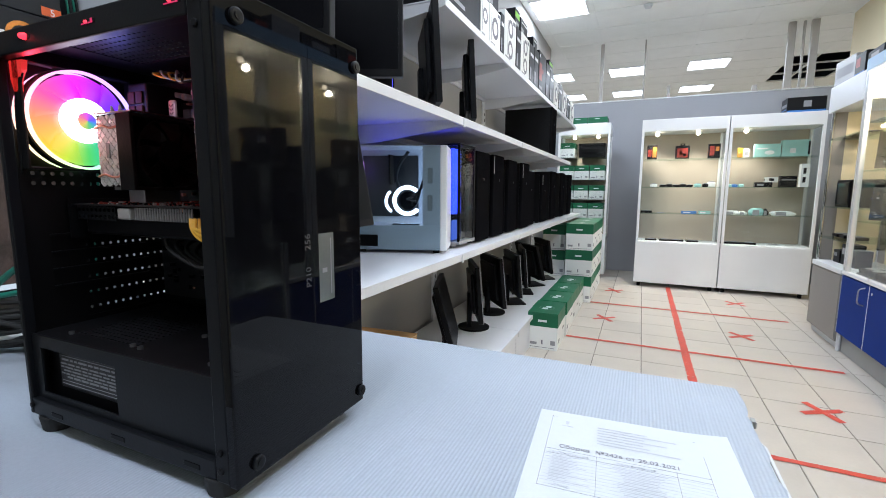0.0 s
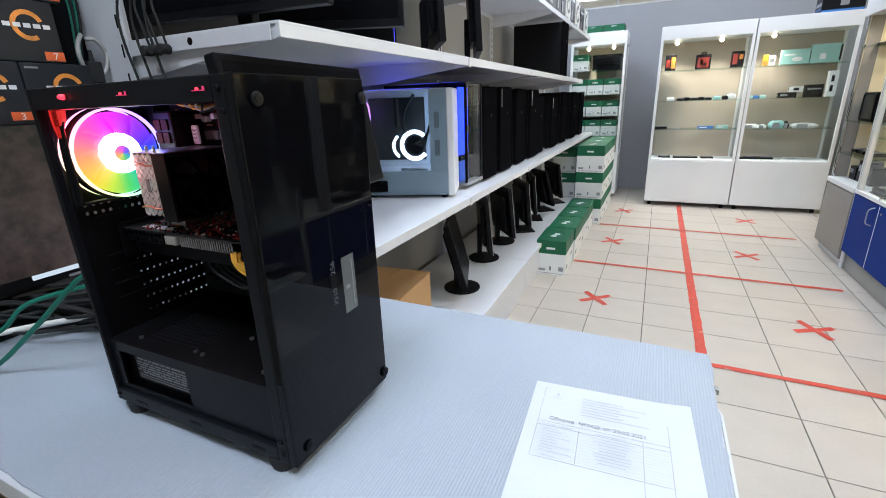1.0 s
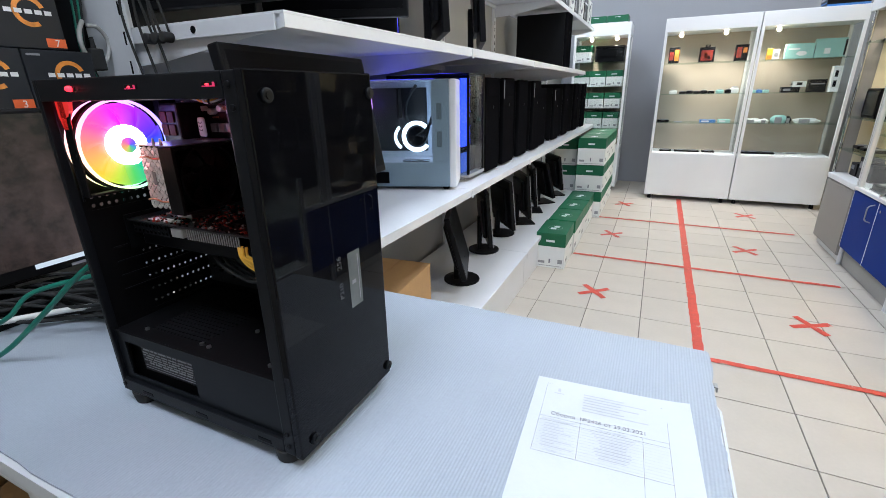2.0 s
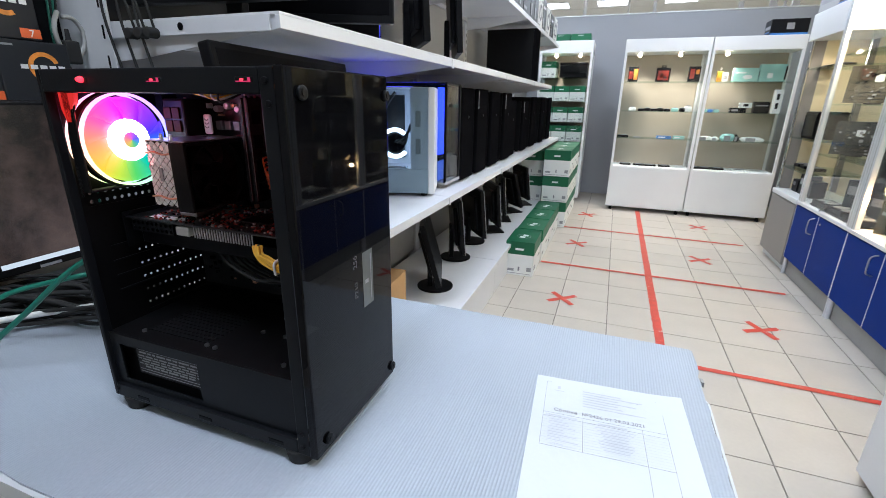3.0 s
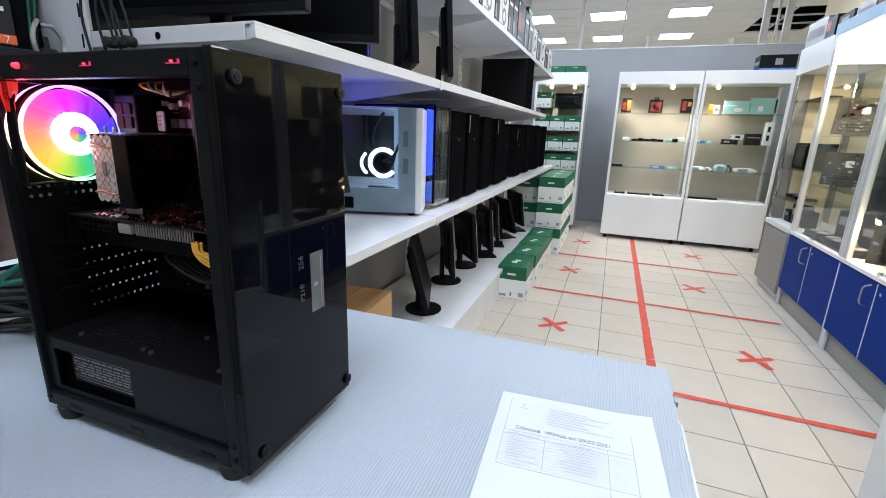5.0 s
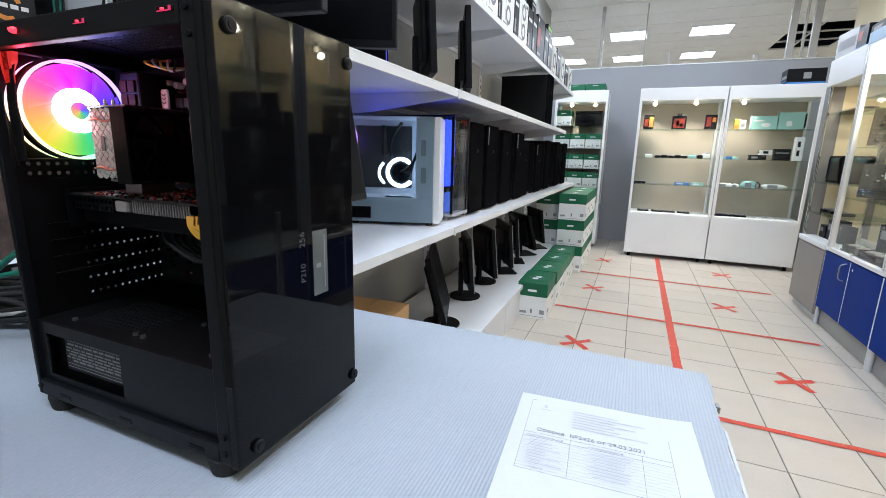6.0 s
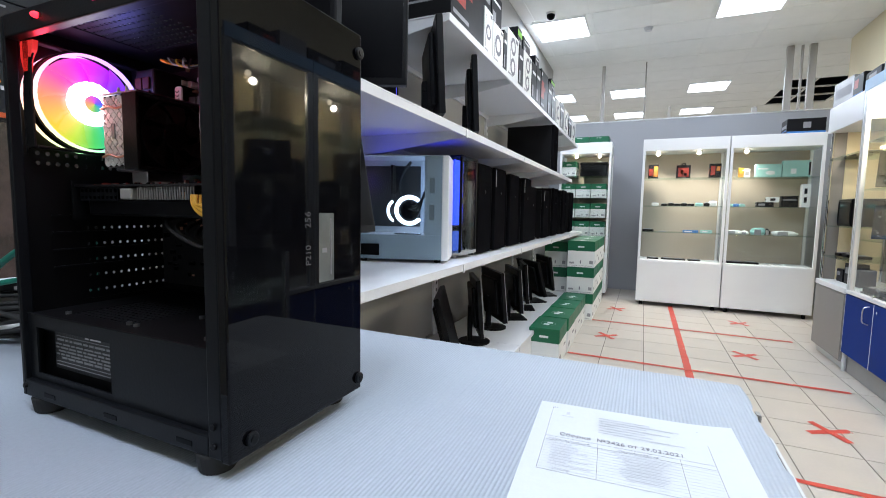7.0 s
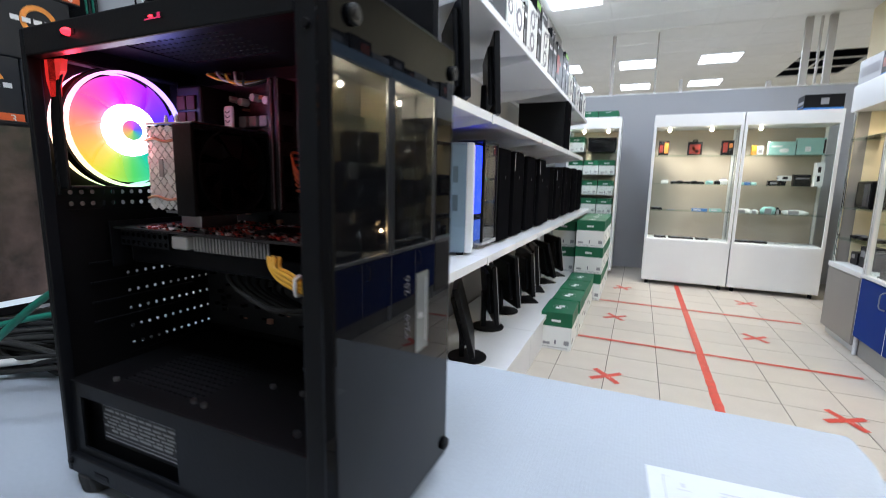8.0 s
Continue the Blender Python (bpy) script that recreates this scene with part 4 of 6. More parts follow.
# red pieces carry the red light on the card in their colour
for rows, m in ((a, M_RED), (b2, M_PLASTIC_DARK), (c2, M_PLINTH)):
    tagged(part("circuitry", boxes(*rows), m, gpu), kind="stuff")
part("chip_plate", boxes((-0.165, -0.12, 0.075, 0.12, 0.2745, 0.277), bevel=0.001), M_PLASTIC, gpu)
for k in range(6):
    dz, dy = 0.0034 * (k % 3), 0.005 * (k // 3)
    part("power_cable", tube([(-0.106 + dz, 0.034 + dy, 0.262), (-0.1 + dz * 0.7, 0.03 + dy, 0.253), (-0.088 + dz * 0.5, 0.028 + dy, 0.244 + dz), (-0.066, 0.027 + dy, 0.238 + dz), (-0.045, 0.03 + dy, 0.236 + dz), (-0.02, 0.045 + dy, 0.234 + dz)], 0.0019), M_YELLOW_CABLE if k != 4 else M_RUBBER, gpu)
part("cable_tie", tube([(-0.068, 0.023, 0.2355), (-0.07, 0.036, 0.2355), (-0.069, 0.036, 0.2485), (-0.068, 0.023, 0.2485), (-0.068, 0.023, 0.2355)], 0.0016), M_PRINT_WHITE, gpu)
rnd = random.Random(5)
for k in range(7):
    y = 0.08 + 0.012 * k
    part("loose_cable", tube([(-0.22 + 0.01 * k, 0.165, 0.235), (-0.19, y, 0.225 - 0.006 * k), (-0.13 + 0.006 * k, y - 0.01, 0.2 - 0.005 * k), (-0.09, y, 0.2 - 0.008 * k), (-0.03, y + 0.02, 0.17 - 0.01 * k), (-0.02, 0.16, 0.13)], 0.0022), M_RUBBER, pc)
for k in range(4):
    part("slot_cover", boxes((-D + 0.004, -D + 0.006, 0.035, 0.15, 0.165 + 0.021 * k, 0.167 + 0.021 * k)), M_BLACK, pc)
for x, y in ((-0.291, 0.026), (-0.182, 0.0285), (-0.167, 0.027), (-0.139, 0.082), (-0.103, 0.083), (-0.06, 0.027), (-0.138, 0.128)):
    part("standoff", cyl(0.003, 0.003, (x, y, S + 0.0015), seg=10), M_STEEL, pc)

# ---- shelving along the left wall ----
SX0, SX1 = -1.66, -1.04
unit = thing("shelving_unit", (-1.35, -0.3, 0), "long white metal shelving unit against the wall", "shelving")
ox, oy = -1.35, -0.3


def u(x0, x1, y0, y1, z0, z1):
    return (x0 - ox, x1 - ox, y0 - oy, y1 - oy, z0, z1)


joints = [-2.84, -1.79, -0.79, 0.22, 1.22, 2.24]
for y in [-2.79] + joints[1:]:
    part("upright", boxes(u(-1.7, -1.635, y - 0.03, y + 0.03, 0, 2.35), bevel=0.003), M_WHITE_METAL, unit)
    slots = [u(-1.634, -1.6335, y - 0.006, y + 0.006, 0.5 + 0.05 * k, 0.525 + 0.05 * k) for k in range(36)]
    tagged(part("upright_perforation", boxes(*slots), M_PLASTIC_DARK, unit), kind="stuff")


def shelf(z, x1, y0, y1, lip=0.032, name="shelf"):
    p = part(name, boxes(u(-1.633, x1, y0 + 0.002, y1 - 0.002, z - 0.006, z), bevel=0.001), M_WHITE_METAL, unit)
    part("front_lip", boxes(u(x1 - 0.012, x1, y0 + 0.002, y1 - 0.002, z - lip, z - 0.006), bevel=0.001), M_WHITE_METAL, p)
    part("rear_lip", boxes(u(-1.633, -1.62, y0 + 0.002, y1 - 0.002, z - lip, z - 0.006), bevel=0.001), M_WHITE_METAL, p)
    for y in (y0 + 0.006, y1 - 0.009):
        bm = bmesh.new()
        pts = [(-1.633 - ox, z - 0.006), (x1 - 0.012 - ox, z - 0.006), (x1 - 0.012 - ox, z - lip), (-1.45 - ox, z - lip - 0.05), (-1.633 - ox, z - lip - 0.06)]
        a = [bm.verts.new((x, y - oy, zz)) for x, zz in pts]
        b = [bm.verts.new((x, y + 0.003 - oy, zz)) for x, zz in pts]
        bm.faces.new(a)
        bm.faces.new(b[::-1])
        for i in range(5):
            bm.faces.new((a[i], a[(i + 1) % 5], b[(i + 1) % 5], b[i]))
        bmesh.ops.recalc_face_normals(bm, faces=bm.faces[:])
        part("bracket", bm, M_WHITE_METAL, p)
    if x1 > -1.1:
        part("clip", boxes(u(x1, x1 + 0.004, y1 - 0.012, y1 + 0.004, z - lip - 0.006, z - 0.004), bevel=0.001), M_WHITE_METAL, p)


for i in range(5):
    y0, y1 = joints[i], joints[i + 1]
    shelf(DESK, SX1, y0, y1)
    shelf(0.25, -1.03, y0, y1, 0.03)
    if i < 4:
        shelf(1.457, SX1, y0, y1)
    if i > 0:
        shelf(1.945, -1.13, y0, y1)
    part("plinth", boxes(u(-1.06, -1.05, y0 + 0.002, y1 - 0.002, 0, 0.22)), M_WHITE_METAL, unit)
    part("back_panel", boxes(u(-1.66, -1.65, y0 + 0.031, y1 - 0.031, 0.26, 1.45 if i == 0 else 2.33)), M_WALL_LEFT, unit)
    # first bay: black sheet added where the upper bay reads as dark
    if i == 0:
        part("back_panel", boxes(u(-1.66, -1.65, y0 + 0.031, y1 - 0.031, 1.452, 2.33)), M_BLACK, unit, "back panel blackened to stand for the dark upper bay")
part("end_plate", boxes(u(-1.633, -1.06, -2.846, -2.842, 1.42, 1.452), bevel=0.001), M_WHITE_METAL, unit)
part("upright_side", boxes(u(-1.685, -1.515, -2.8525, -2.8475, 0.88, 2.35), bevel=0.0012), M_WHITE_METAL, unit)
for k in range(17):
    z = 1.22 + 0.066 * k
    part("upright_slot", boxes(u(-1.539, -1.533, -2.8532, -2.8526, z, z + 0.03)), M_PLASTIC_DARK, unit)
part("end_hole", cyl(0.008, 0.001, (-1.3 - ox, -2.8468 - oy, 1.437), "y", 16), M_PLASTIC_DARK, unit)


# ---- computers on the desk shelf ----
def tower(at, w, d, h, label, name="computer_tower", rz=0.0, stripe=True):
    """A closed black tower: front towards local +x."""
    t = thing(name, at, label, "computer", "computers on the shelves", rz=rz)
    part("body", boxes((-d, -0.025, -w / 2, w / 2, 0.012, h), bevel=0.003), M_BLACK_SHADE, t)
    f = part("front_panel", boxes((-0.025, 0, -w / 2 - 0.001, w / 2 + 0.001, 0.008, h + 0.002), bevel=0.006), M_TOWER_FRONT, t)
    part("drive_bay", boxes((-0.001, 0.0015, -w / 2 + 0.02, w / 2 - 0.02, h - 0.09, h - 0.05), bevel=0.001), M_TOWER_FRONT, f)
    part("power_button", cyl(0.008, 0.003, (0.001, 0, h - 0.14), "x", 16, bevel=0.0008), M_PLASTIC, f)
    if stripe:
        part("trim_strip", boxes((-0.002, 0.002, -w / 2 + 0.003, -w / 2 + 0.009, h * 0.78, h - 0.01), bevel=0.0008), M_SILVER, f)
    for x in (-0.05, -d + 0.05):
        for y in (-w / 2 + 0.025, w / 2 - 0.025):
            part("foot", cyl(0.014, 0.013, (x, y, 0.0065), seg=14), M_RUBBER, t)
    return t


for y, h, x, s in ((-1.31, 0.47, -1.115, False), (-1.03, 0.472, -1.115, True), (-0.7, 0.465, -1.12, False), (-0.36, 0.465, -1.115, True), (-0.11, 0.42, -1.13, False), (0.36, 0.415, -1.12, True), (0.8, 0.455, -1.12, False), (1.32, 0.46, -1.115, False), (1.83, 0.46, -1.115, False)):
    tower((x, y, DESK), 0.2, 0.43, h, "closed black tower computer standing on the white shelf", stripe=s)
tower((-1.1, 0.6, 1.457), 0.2, 0.43, 0.43, "closed black tower computer on the upper shelf", stripe=False)

# white computer with a glass side and a ring light
t = thing("white_computer", (-1.13, -1.737, DESK), "white tower computer with glass side and glowing ring", "computer", "computers on the shelves", rz=18)
w, d, h = 0.195, 0.43, 0.46
part("back_side_panel", boxes((-d, -0.03, w / 2 - 0.004, w / 2, 0.015, h)), M_WHITE_METAL, t)
part("top_panel", boxes((-d, -0.03, -w / 2, w / 2 - 0.004, h - 0.004, h), bevel=0.001), M_WHITE_METAL, t)
part("bottom_panel", boxes((-d, -0.03, -w / 2, w / 2 - 0.004, 0.015, 0.02)), M_WHITE_METAL, t)
part("rear_panel", boxes((-d, -d + 0.004, -w / 2, w / 2 - 0.004, 0.02, h - 0.004)), M_WHITE_METAL, t)
f = part("front_panel", boxes((-0.03, 0, -w / 2, w / 2, 0.012, h), bevel=0.005), M_WHITE, t)
part("vent_strip", boxes((-0.006, 0.0006, w / 2 - 0.02, w / 2 - 0.012, h - 0.11, h - 0.02)), M_PLINTH, f)
part("shroud", boxes((-d + 0.004, -0.03, -w / 2 + 0.006, w / 2 - 0.004, 0.02, 0.12), bevel=0.001), M_WHITE_METAL, t)
part("front_wall", boxes((-0.106, -0.102, -w / 2 + 0.012, w / 2 - 0.01, 0.121, h - 0.005)), M_WHITE_METAL, t)
for z in (0.185, 0.3):
    part("cable_slot", boxes((-0.084, -0.062, -w / 2 + 0.003, -w / 2 + 0.005, z, z + 0.066), bevel=0.001), M_PLINTH, t)
part("inner_strip", boxes((-0.102, -0.03, -w / 2 + 0.0055, -w / 2 + 0.01, 0.121, h - 0.005)), M_WHITE_METAL, t)
part("motherboard", boxes((-d + 0.02, -0.15, w / 2 - 0.02, w / 2 - 0.015, 0.15, 0.43)), M_PCB, t)
# unseen blue emitter, added to throw blue onto the shelf underside
part("added_top_glow", boxes((-d + 0.06, -0.1, -0.06, 0.06, h, h + 0.003)), M_BLUE_SOFT, t, "unseen blue glow added to tint the shelf above")
# added emitter tucked behind the front wall to brighten the white interior
part("inner_fill", boxes((-0.11, -0.107, -0.05, 0.06, 0.14, h - 0.02)), M_COOL_FILL, t, "hidden cool white glow added to brighten the inside")
part("glass_side", boxes((-d, -0.03, -w / 2 - 0.004, -w / 2 - 0.001, 0.015, h - 0.002)), M_GLASS_DARK, t, "tinted glass side")
RZ = 0.226
part("ring_light", turned(arc_band(0.05, 0.066, -0.004, 0.004, 40, 320), Matrix.Translation((-0.18, -0.04, RZ)) @ Matrix.Rotation(radians(-90), 4, "Z")), M_WHITE_LED, t, "white glowing C-shaped ring")
part("ring_light", turned(arc_band(0.05, 0.06, -0.004, 0.004, 130, 235), Matrix.Translation((-0.222, -0.035, RZ - 0.003)) @ Matrix.Rotation(radians(-90), 4, "Z")), M_WHITE_LED, t, "white glowing ring behind")
part("pump", cyl(0.043, 0.03, (-0.18, -0.02, RZ), "y", 28, bevel=0.003), M_PLASTIC_DARK, t)
for k in range(3):
    part("cable", tube([(-0.18 + 0.012 * k, -0.045, RZ + 0.005), (-0.15 + 0.008 * k, -0.06, RZ + 0.02 - 0.01 * k), (-0.12, -0.06, RZ + 0.05), (-0.106, -0.075, RZ + 0.06 + 0.012 * k)], 0.005), M_RUBBER, t)
part("memory_module", boxes((-0.275, -0.265, 0.0, 0.07, 0.3, 0.43), bevel=0.002), M_PLASTIC_DARK, t)
part("radiator_hose", tube([(-0.2, -0.02, RZ + 0.03), (-0.23, -0.03, RZ + 0.09), (-0.22, -0.02, 0.38), (-0.18, -0.01, 0.44)], 0.007), M_RUBBER, t)
part("drive_plate", boxes((-0.24, -0.12, -w / 2 + 0.012, -w / 2 + 0.05, 0.121, 0.128), bevel=0.001), M_CHROME, t)
part("rear_fan", turned(arc_band(0.048, 0.053, -0.003, 0.003), Matrix.Translation((-d + 0.03, 0.0, 0.36))), M_RING, t, "rainbow ring of the rear fan")
part("hub_light", cyl(0.02, 0.01, (-d + 0.03, 0, 0.36), "x"), M_BLUE_LED, t, "blue glowing hub")
part("badge", boxes((-d + 0.03, -d + 0.13, -w / 2 - 0.0055, -w / 2 - 0.0045, 0.03, 0.08)), M_PLASTIC_DARK, t)
for x in (-0.05, -d + 0.05):
    for y in (-0.06, 0.06):
        part("foot", cyl(0.015, 0.012, (x, y, 0.006), seg=14), M_RUBBER, t)

# blue-lit computer with a glass front
t = thing("lit_computer", (-1.12, -1.53, DESK), "black tower computer with glass and bright blue lighting", "computer", "computers on the shelves")
w, d, h = 0.21, 0.43, 0.487
part("top_panel", boxes((-d, 0, -w / 2, w / 2, h - 0.008, h), bevel=0.002), M_BLACK, t)
# second added blue emitter for the shelf underside, out of sight
part("added_top_glow", boxes((-d + 0.06, -0.06, -0.06, 0.06, h, h + 0.003)), M_BLUE_SOFT, t, "unseen blue glow added to tint the shelf above")
part("bottom_panel", boxes((-d, 0, -w / 2, w / 2, 0.018, 0.03), bevel=0.002), M_SILVER, t)
part("rear_panel", boxes((-d, -d + 0.006, -w / 2, w / 2, 0.03, h - 0.008)), M_BLACK, t)
part("back_side_panel", boxes((-d + 0.006, -0.02, w / 2 - 0.006, w / 2, 0.03, h - 0.008)), M_BLACK, t)
part("front_post", boxes((-0.02, 0, w / 2 - 0.02, w / 2, 0.03, h - 0.008), bevel=0.002), M_PLASTIC_DARK, t)
part("front_post", boxes((-0.012, 0, -w / 2, -w / 2 + 0.012, 0.03, h - 0.008), bevel=0.002), M_PLASTIC_DARK, t)
part("glass_front", boxes((-0.006, -0.003, -w / 2 + 0.012, w / 2 - 0.02, 0.03, h - 0.008)), M_GLASS, t)
part("glass_side", boxes((-d + 0.006, -0.012, -w / 2, -w / 2 + 0.003, 0.03, h - 0.008)), M_GLASS_DARK, t)
part("front_rim", boxes((-0.003, 0.001, -w / 2, w / 2, 0.018, 0.034), bevel=0.001), M_SILVER, t, "pale lower rim")
part("light_panel", boxes((-0.05, -0.045, -w / 2 + 0.014, 0.02, 0.16, h - 0.02)), M_BLUE_LED, t, "blue glowing inside")
part("inner_wall", boxes((-0.05, -0.044, 0.02, w / 2 - 0.022, 0.03, h - 0.01)), M_TOWER_FRONT, t)
part("light_panel", boxes((-0.05, -0.045, -w / 2 + 0.014, 0.02, 0.035, 0.13)), M_BLUE_DIM, t, "dim blue glowing inside")
part("cross_bar", boxes((-0.05, -0.04, -w / 2 + 0.012, w / 2 - 0.022, 0.132, 0.158), bevel=0.002), M_PLASTIC_DARK, t)
part("hardware", boxes((-0.044, -0.036, 0.0, 0.035, 0.262, 0.292), bevel=0.003), M_PLASTIC_DARK, t)
for x in (-0.05, -d + 0.05):
    for y in (-0.07, 0.07):
        part("foot", cyl(0.016, 0.018, (x, y, 0.009), seg=14), M_SILVER, t)


# ---- monitors ----
def monitor(at, w, h, lift, label, rz=0.0, tilt=6.0, round_base=True, trim=None, group="monitors on the shelves"):
    """Screen towards local +x."""
    t = thing("monitor", at, label, "monitor", group, rz=rz)
    m = Matrix.Translation((0.01, 0, lift)) @ Matrix.Rotation(radians(-tilt), 4, "Y")
    part("housing", turned(joined(boxes((-0.03, 0, -w / 2, w / 2, 0, h), bevel=0.005), boxes((-0.055, -0.028, -w / 2 + 0.06, w / 2 - 0.06, 0.05, h - 0.05), bevel=0.01)), m), M_PLASTIC, t)
    part("screen", turned(boxes((0.0, 0.0008, -w / 2 + 0.015, w / 2 - 0.015, 0.022, h - 0.015)), m), M_PLASTIC_DARK, t)
    if trim:
        for y in (-w / 2 + 0.0027, w / 2 - 0.0027):
            part("bezel_trim", turned(boxes((-0.004, 0.001, y - 0.0033, y + 0.0033, 0, h), bevel=0.0008), m), trim, t, "silver bezel edge")
    part("neck", turned(boxes((-0.075, -0.045, -0.025, 0.025, 0.008, lift + h * 0.45), bevel=0.005), Matrix.Identity(4)), M_PLASTIC, t)
    part("hinge", boxes((-0.075, -0.03, -0.03, 0.03, lift + h * 0.33, lift + h * 0.45), bevel=0.006), M_PLASTIC, t)
    if round_base:
        part("base", turned(cyl(0.105, 0.012, (0, 0, 0.006), seg=40, bevel=0.003), Matrix.Translation((-0.03, 0, 0))), M_PLASTIC, t)
    else:
        part("base", boxes((-0.12, 0.07, -0.11, 0.11, 0, 0.012), bevel=0.004), M_PLASTIC, t)
    return t


for x, y, w, h, rz, tilt, rb, tr in ((-1.24, -1.37, 0.42, 0.36, 20, 15, True, None), (-1.3, -0.83, 0.4, 0.36, 27, 5, True, M_SILVER), (-1.31, -0.42, 0.42, 0.36, 38, 6, True, M_SILVER),
                                     (-1.26, -0.05, 0.42, 0.34, 30, 5, False, M_SILVER), (-1.27, 0.34, 0.4, 0.34, 20, 5, False, M_SILVER), (-1.27, 0.72, 0.42, 0.34, 42, 16, False, None), (-1.23, 1.1, 0.4, 0.34, 32, 8, False, M_SILVER)):
    monitor((x, y, 0.25), w, h, 0.08, "black desktop monitor standing on the bottom shelf", rz, tilt, rb, tr, "monitors on the bottom shelf")
monitor((-1.158, -2.576, DESK), 0.63, 0.372, 0.152, "large black monitor on the desk shelf", 6.6, 10, True)
for x, y, w, h, rz in ((-1.34, -2.68, 0.58, 0.38, -84), (-1.3, -2.36, 0.5, 0.4, -66), (-1.24, -1.66, 0.44, 0.4, 32), (-1.22, -1.2, 0.44, 0.38, 23)):
    monitor((x, y, 1.457), w, h, 0.06, "black monitor standing on the upper shelf", rz, 3, True, None, "monitors on the upper shelf")


t = thing("slim_computer", (-1.27, -1.98, 1.457), "black slim computer with a blue glowing edge on the shelf", "computer", rz=25)
part("body", boxes((-0.3, 0, -0.045, 0.045, 0.008, 0.34), bevel=0.006), M_PLASTIC, t)
part("foot", boxes((-0.25, -0.03, -0.07, 0.07, 0, 0.008), bevel=0.002), M_PLASTIC, t)
part("light_strip", boxes((0.0002, 0.002, -0.042, -0.034, 0.03, 0.33), bevel=0.0006), M_BLUE_SOFT, t, "blue glowing edge")
part("vent", boxes((0.0002, 0.001, -0.02, 0.035, 0.05, 0.3)), M_TOWER_FRONT, t)


# ---- cartons ----
def carton(at, w, d, h, label, rz=0.0, group="toner cartons", white=0.62):
    """A white carton with a green lid: front towards local -y."""
    t = thing("toner_carton", at, label, "carton", group, rz=rz)
    body = part("box", boxes((-w / 2, w / 2, 0, d, 0, h * white), bevel=0.002), M_CARTON_WHITE, t)
    lid = part("lid", boxes((-w / 2 - 0.0008, w / 2 + 0.0008, -0.0008, d + 0.0008, h * white, h), bevel=0.002), M_GREEN, t, "green printed upper half")
    part("logo_print", boxes((-0.035, 0.03, -0.0016, -0.0009, h * 0.75, h * 0.81)), M_PRINT_WHITE, lid)
    part("logo_print", boxes((-0.03, 0.012, d * 0.3, d * 0.42, h + 0.0002, h + 0.0006)), M_PRINT_WHITE, lid)
    part("logo_print", boxes((-0.012, 0.03, d * 0.44, d * 0.56, h + 0.0002, h + 0.0006)), M_PRINT_WHITE, lid)
    part("logo_ring", turned(arc_band(0.052, 0.055, -0.0003, 0.0003, 15, 345, 24), Matrix.Translation((0, d * 0.43, h + 0.0004)) @ Matrix.Rotation(math.pi / 2, 4, "Y")), M_PRINT_GREY, lid)
    part("tape_seam", boxes((-0.004, 0.004, 0.01, d - 0.01, h + 0.0002, h + 0.0005)), M_GREEN, lid)
    for mark in ((-w / 2 + 0.02, -w / 2 + 0.07, -0.0007, -0.0001, h * 0.12, h * 0.19), (w / 2 - 0.05, w / 2 - 0.015, -0.0007, -0.0001, h * 0.14, h * 0.26), (-w / 2 + 0.02, w / 2 - 0.02, -0.0007, -0.0001, h * 0.05, h * 0.065),
                 (w / 2 + 0.0001, w / 2 + 0.0006, 0.04, 0.11, h * 0.14, h * 0.26), (w / 2 + 0.0001, w / 2 + 0.0006, d - 0.14, d - 0.05, h * 0.35, h * 0.42)):
        part("label_print", boxes(mark), M_PRINT_GREY, body)
    part("size_mark", boxes((-0.008, 0.004, -0.0007, -0.0001, h * 0.14, h * 0.26)), M_INK, body)
    return t


GL = "white and green toner carton in a row on the floor"
for k in range(4):
    carton((-0.957 + 0.004 * (k % 2), -0.38 + 0.4 * k, 0), 0.218, 0.378, 0.275, GL, rz=0.8 * (1 - k % 3))
for k in range(3):
    carton((-0.915, 1.22 + 0.4 * k, 0), 0.27, 0.385, 0.275, GL)
    for lv in (1, 2):
        carton((-0.915, 1.22 + 0.4 * k, 0.275 * lv), 0.27, 0.385, 0.272, "white and green toner carton stacked beside the shelving")
for lv in range(2):
    carton((-1.19, 1.32, 0.25 + 0.275 * lv), 0.24, 0.385, 0.272, "white and green toner carton stacked on the bottom shelf")

# brown box on the bottom shelf
t = thing("cardboard_box", (-1.42, -1.98, 0.25), "plain brown cardboard box on the bottom shelf", "carton", rz=4)
part("body", boxes((-0.16, 0.16, -0.2, 0.2, 0, 0.235), bevel=0.003), M_CARTON, t)
part("flap", boxes((-0.162, -0.002, -0.202, 0.202, 0.236, 0.24), bevel=0.001), M_CARTON, t)
part("flap", boxes((0.002, 0.162, -0.202, 0.202, 0.236, 0.24), bevel=0.001), M_CARTON, t)


# ---- product boxes on the top shelf ----
def product_box(at, w, d, h, mat, prints, label, group="", name="product_box", rz=0.0):
    """Front towards local +x; prints are (y0, y1, z0, z1, material) as shares of the front."""
    t = thing(name, at, label, "box", group, rz=rz)
    b = part("box", boxes((-d, 0, -w / 2, w / 2, 0, h), bevel=min(0.002, h * 0.05)), mat, t)
    for y0, y1, z0, z1, m in prints:
        part("print", boxes((0.0001, 0.0007, -w / 2 + w * y0, -w / 2 + w * y1, h * z0, h * z1)), m, b)
        if w > 0.08:
            part("print", boxes((-d * 0.9, -d * 0.1, -w / 2 - 0.0007, -w / 2 - 0.0001, h * (z0 * 0.6 + 0.2), h * (z0 * 0.6 + 0.2 + (z1 - z0) * 0.5))), m, b)
    return t


TOP_BOXES = "component boxes on the top shelf"
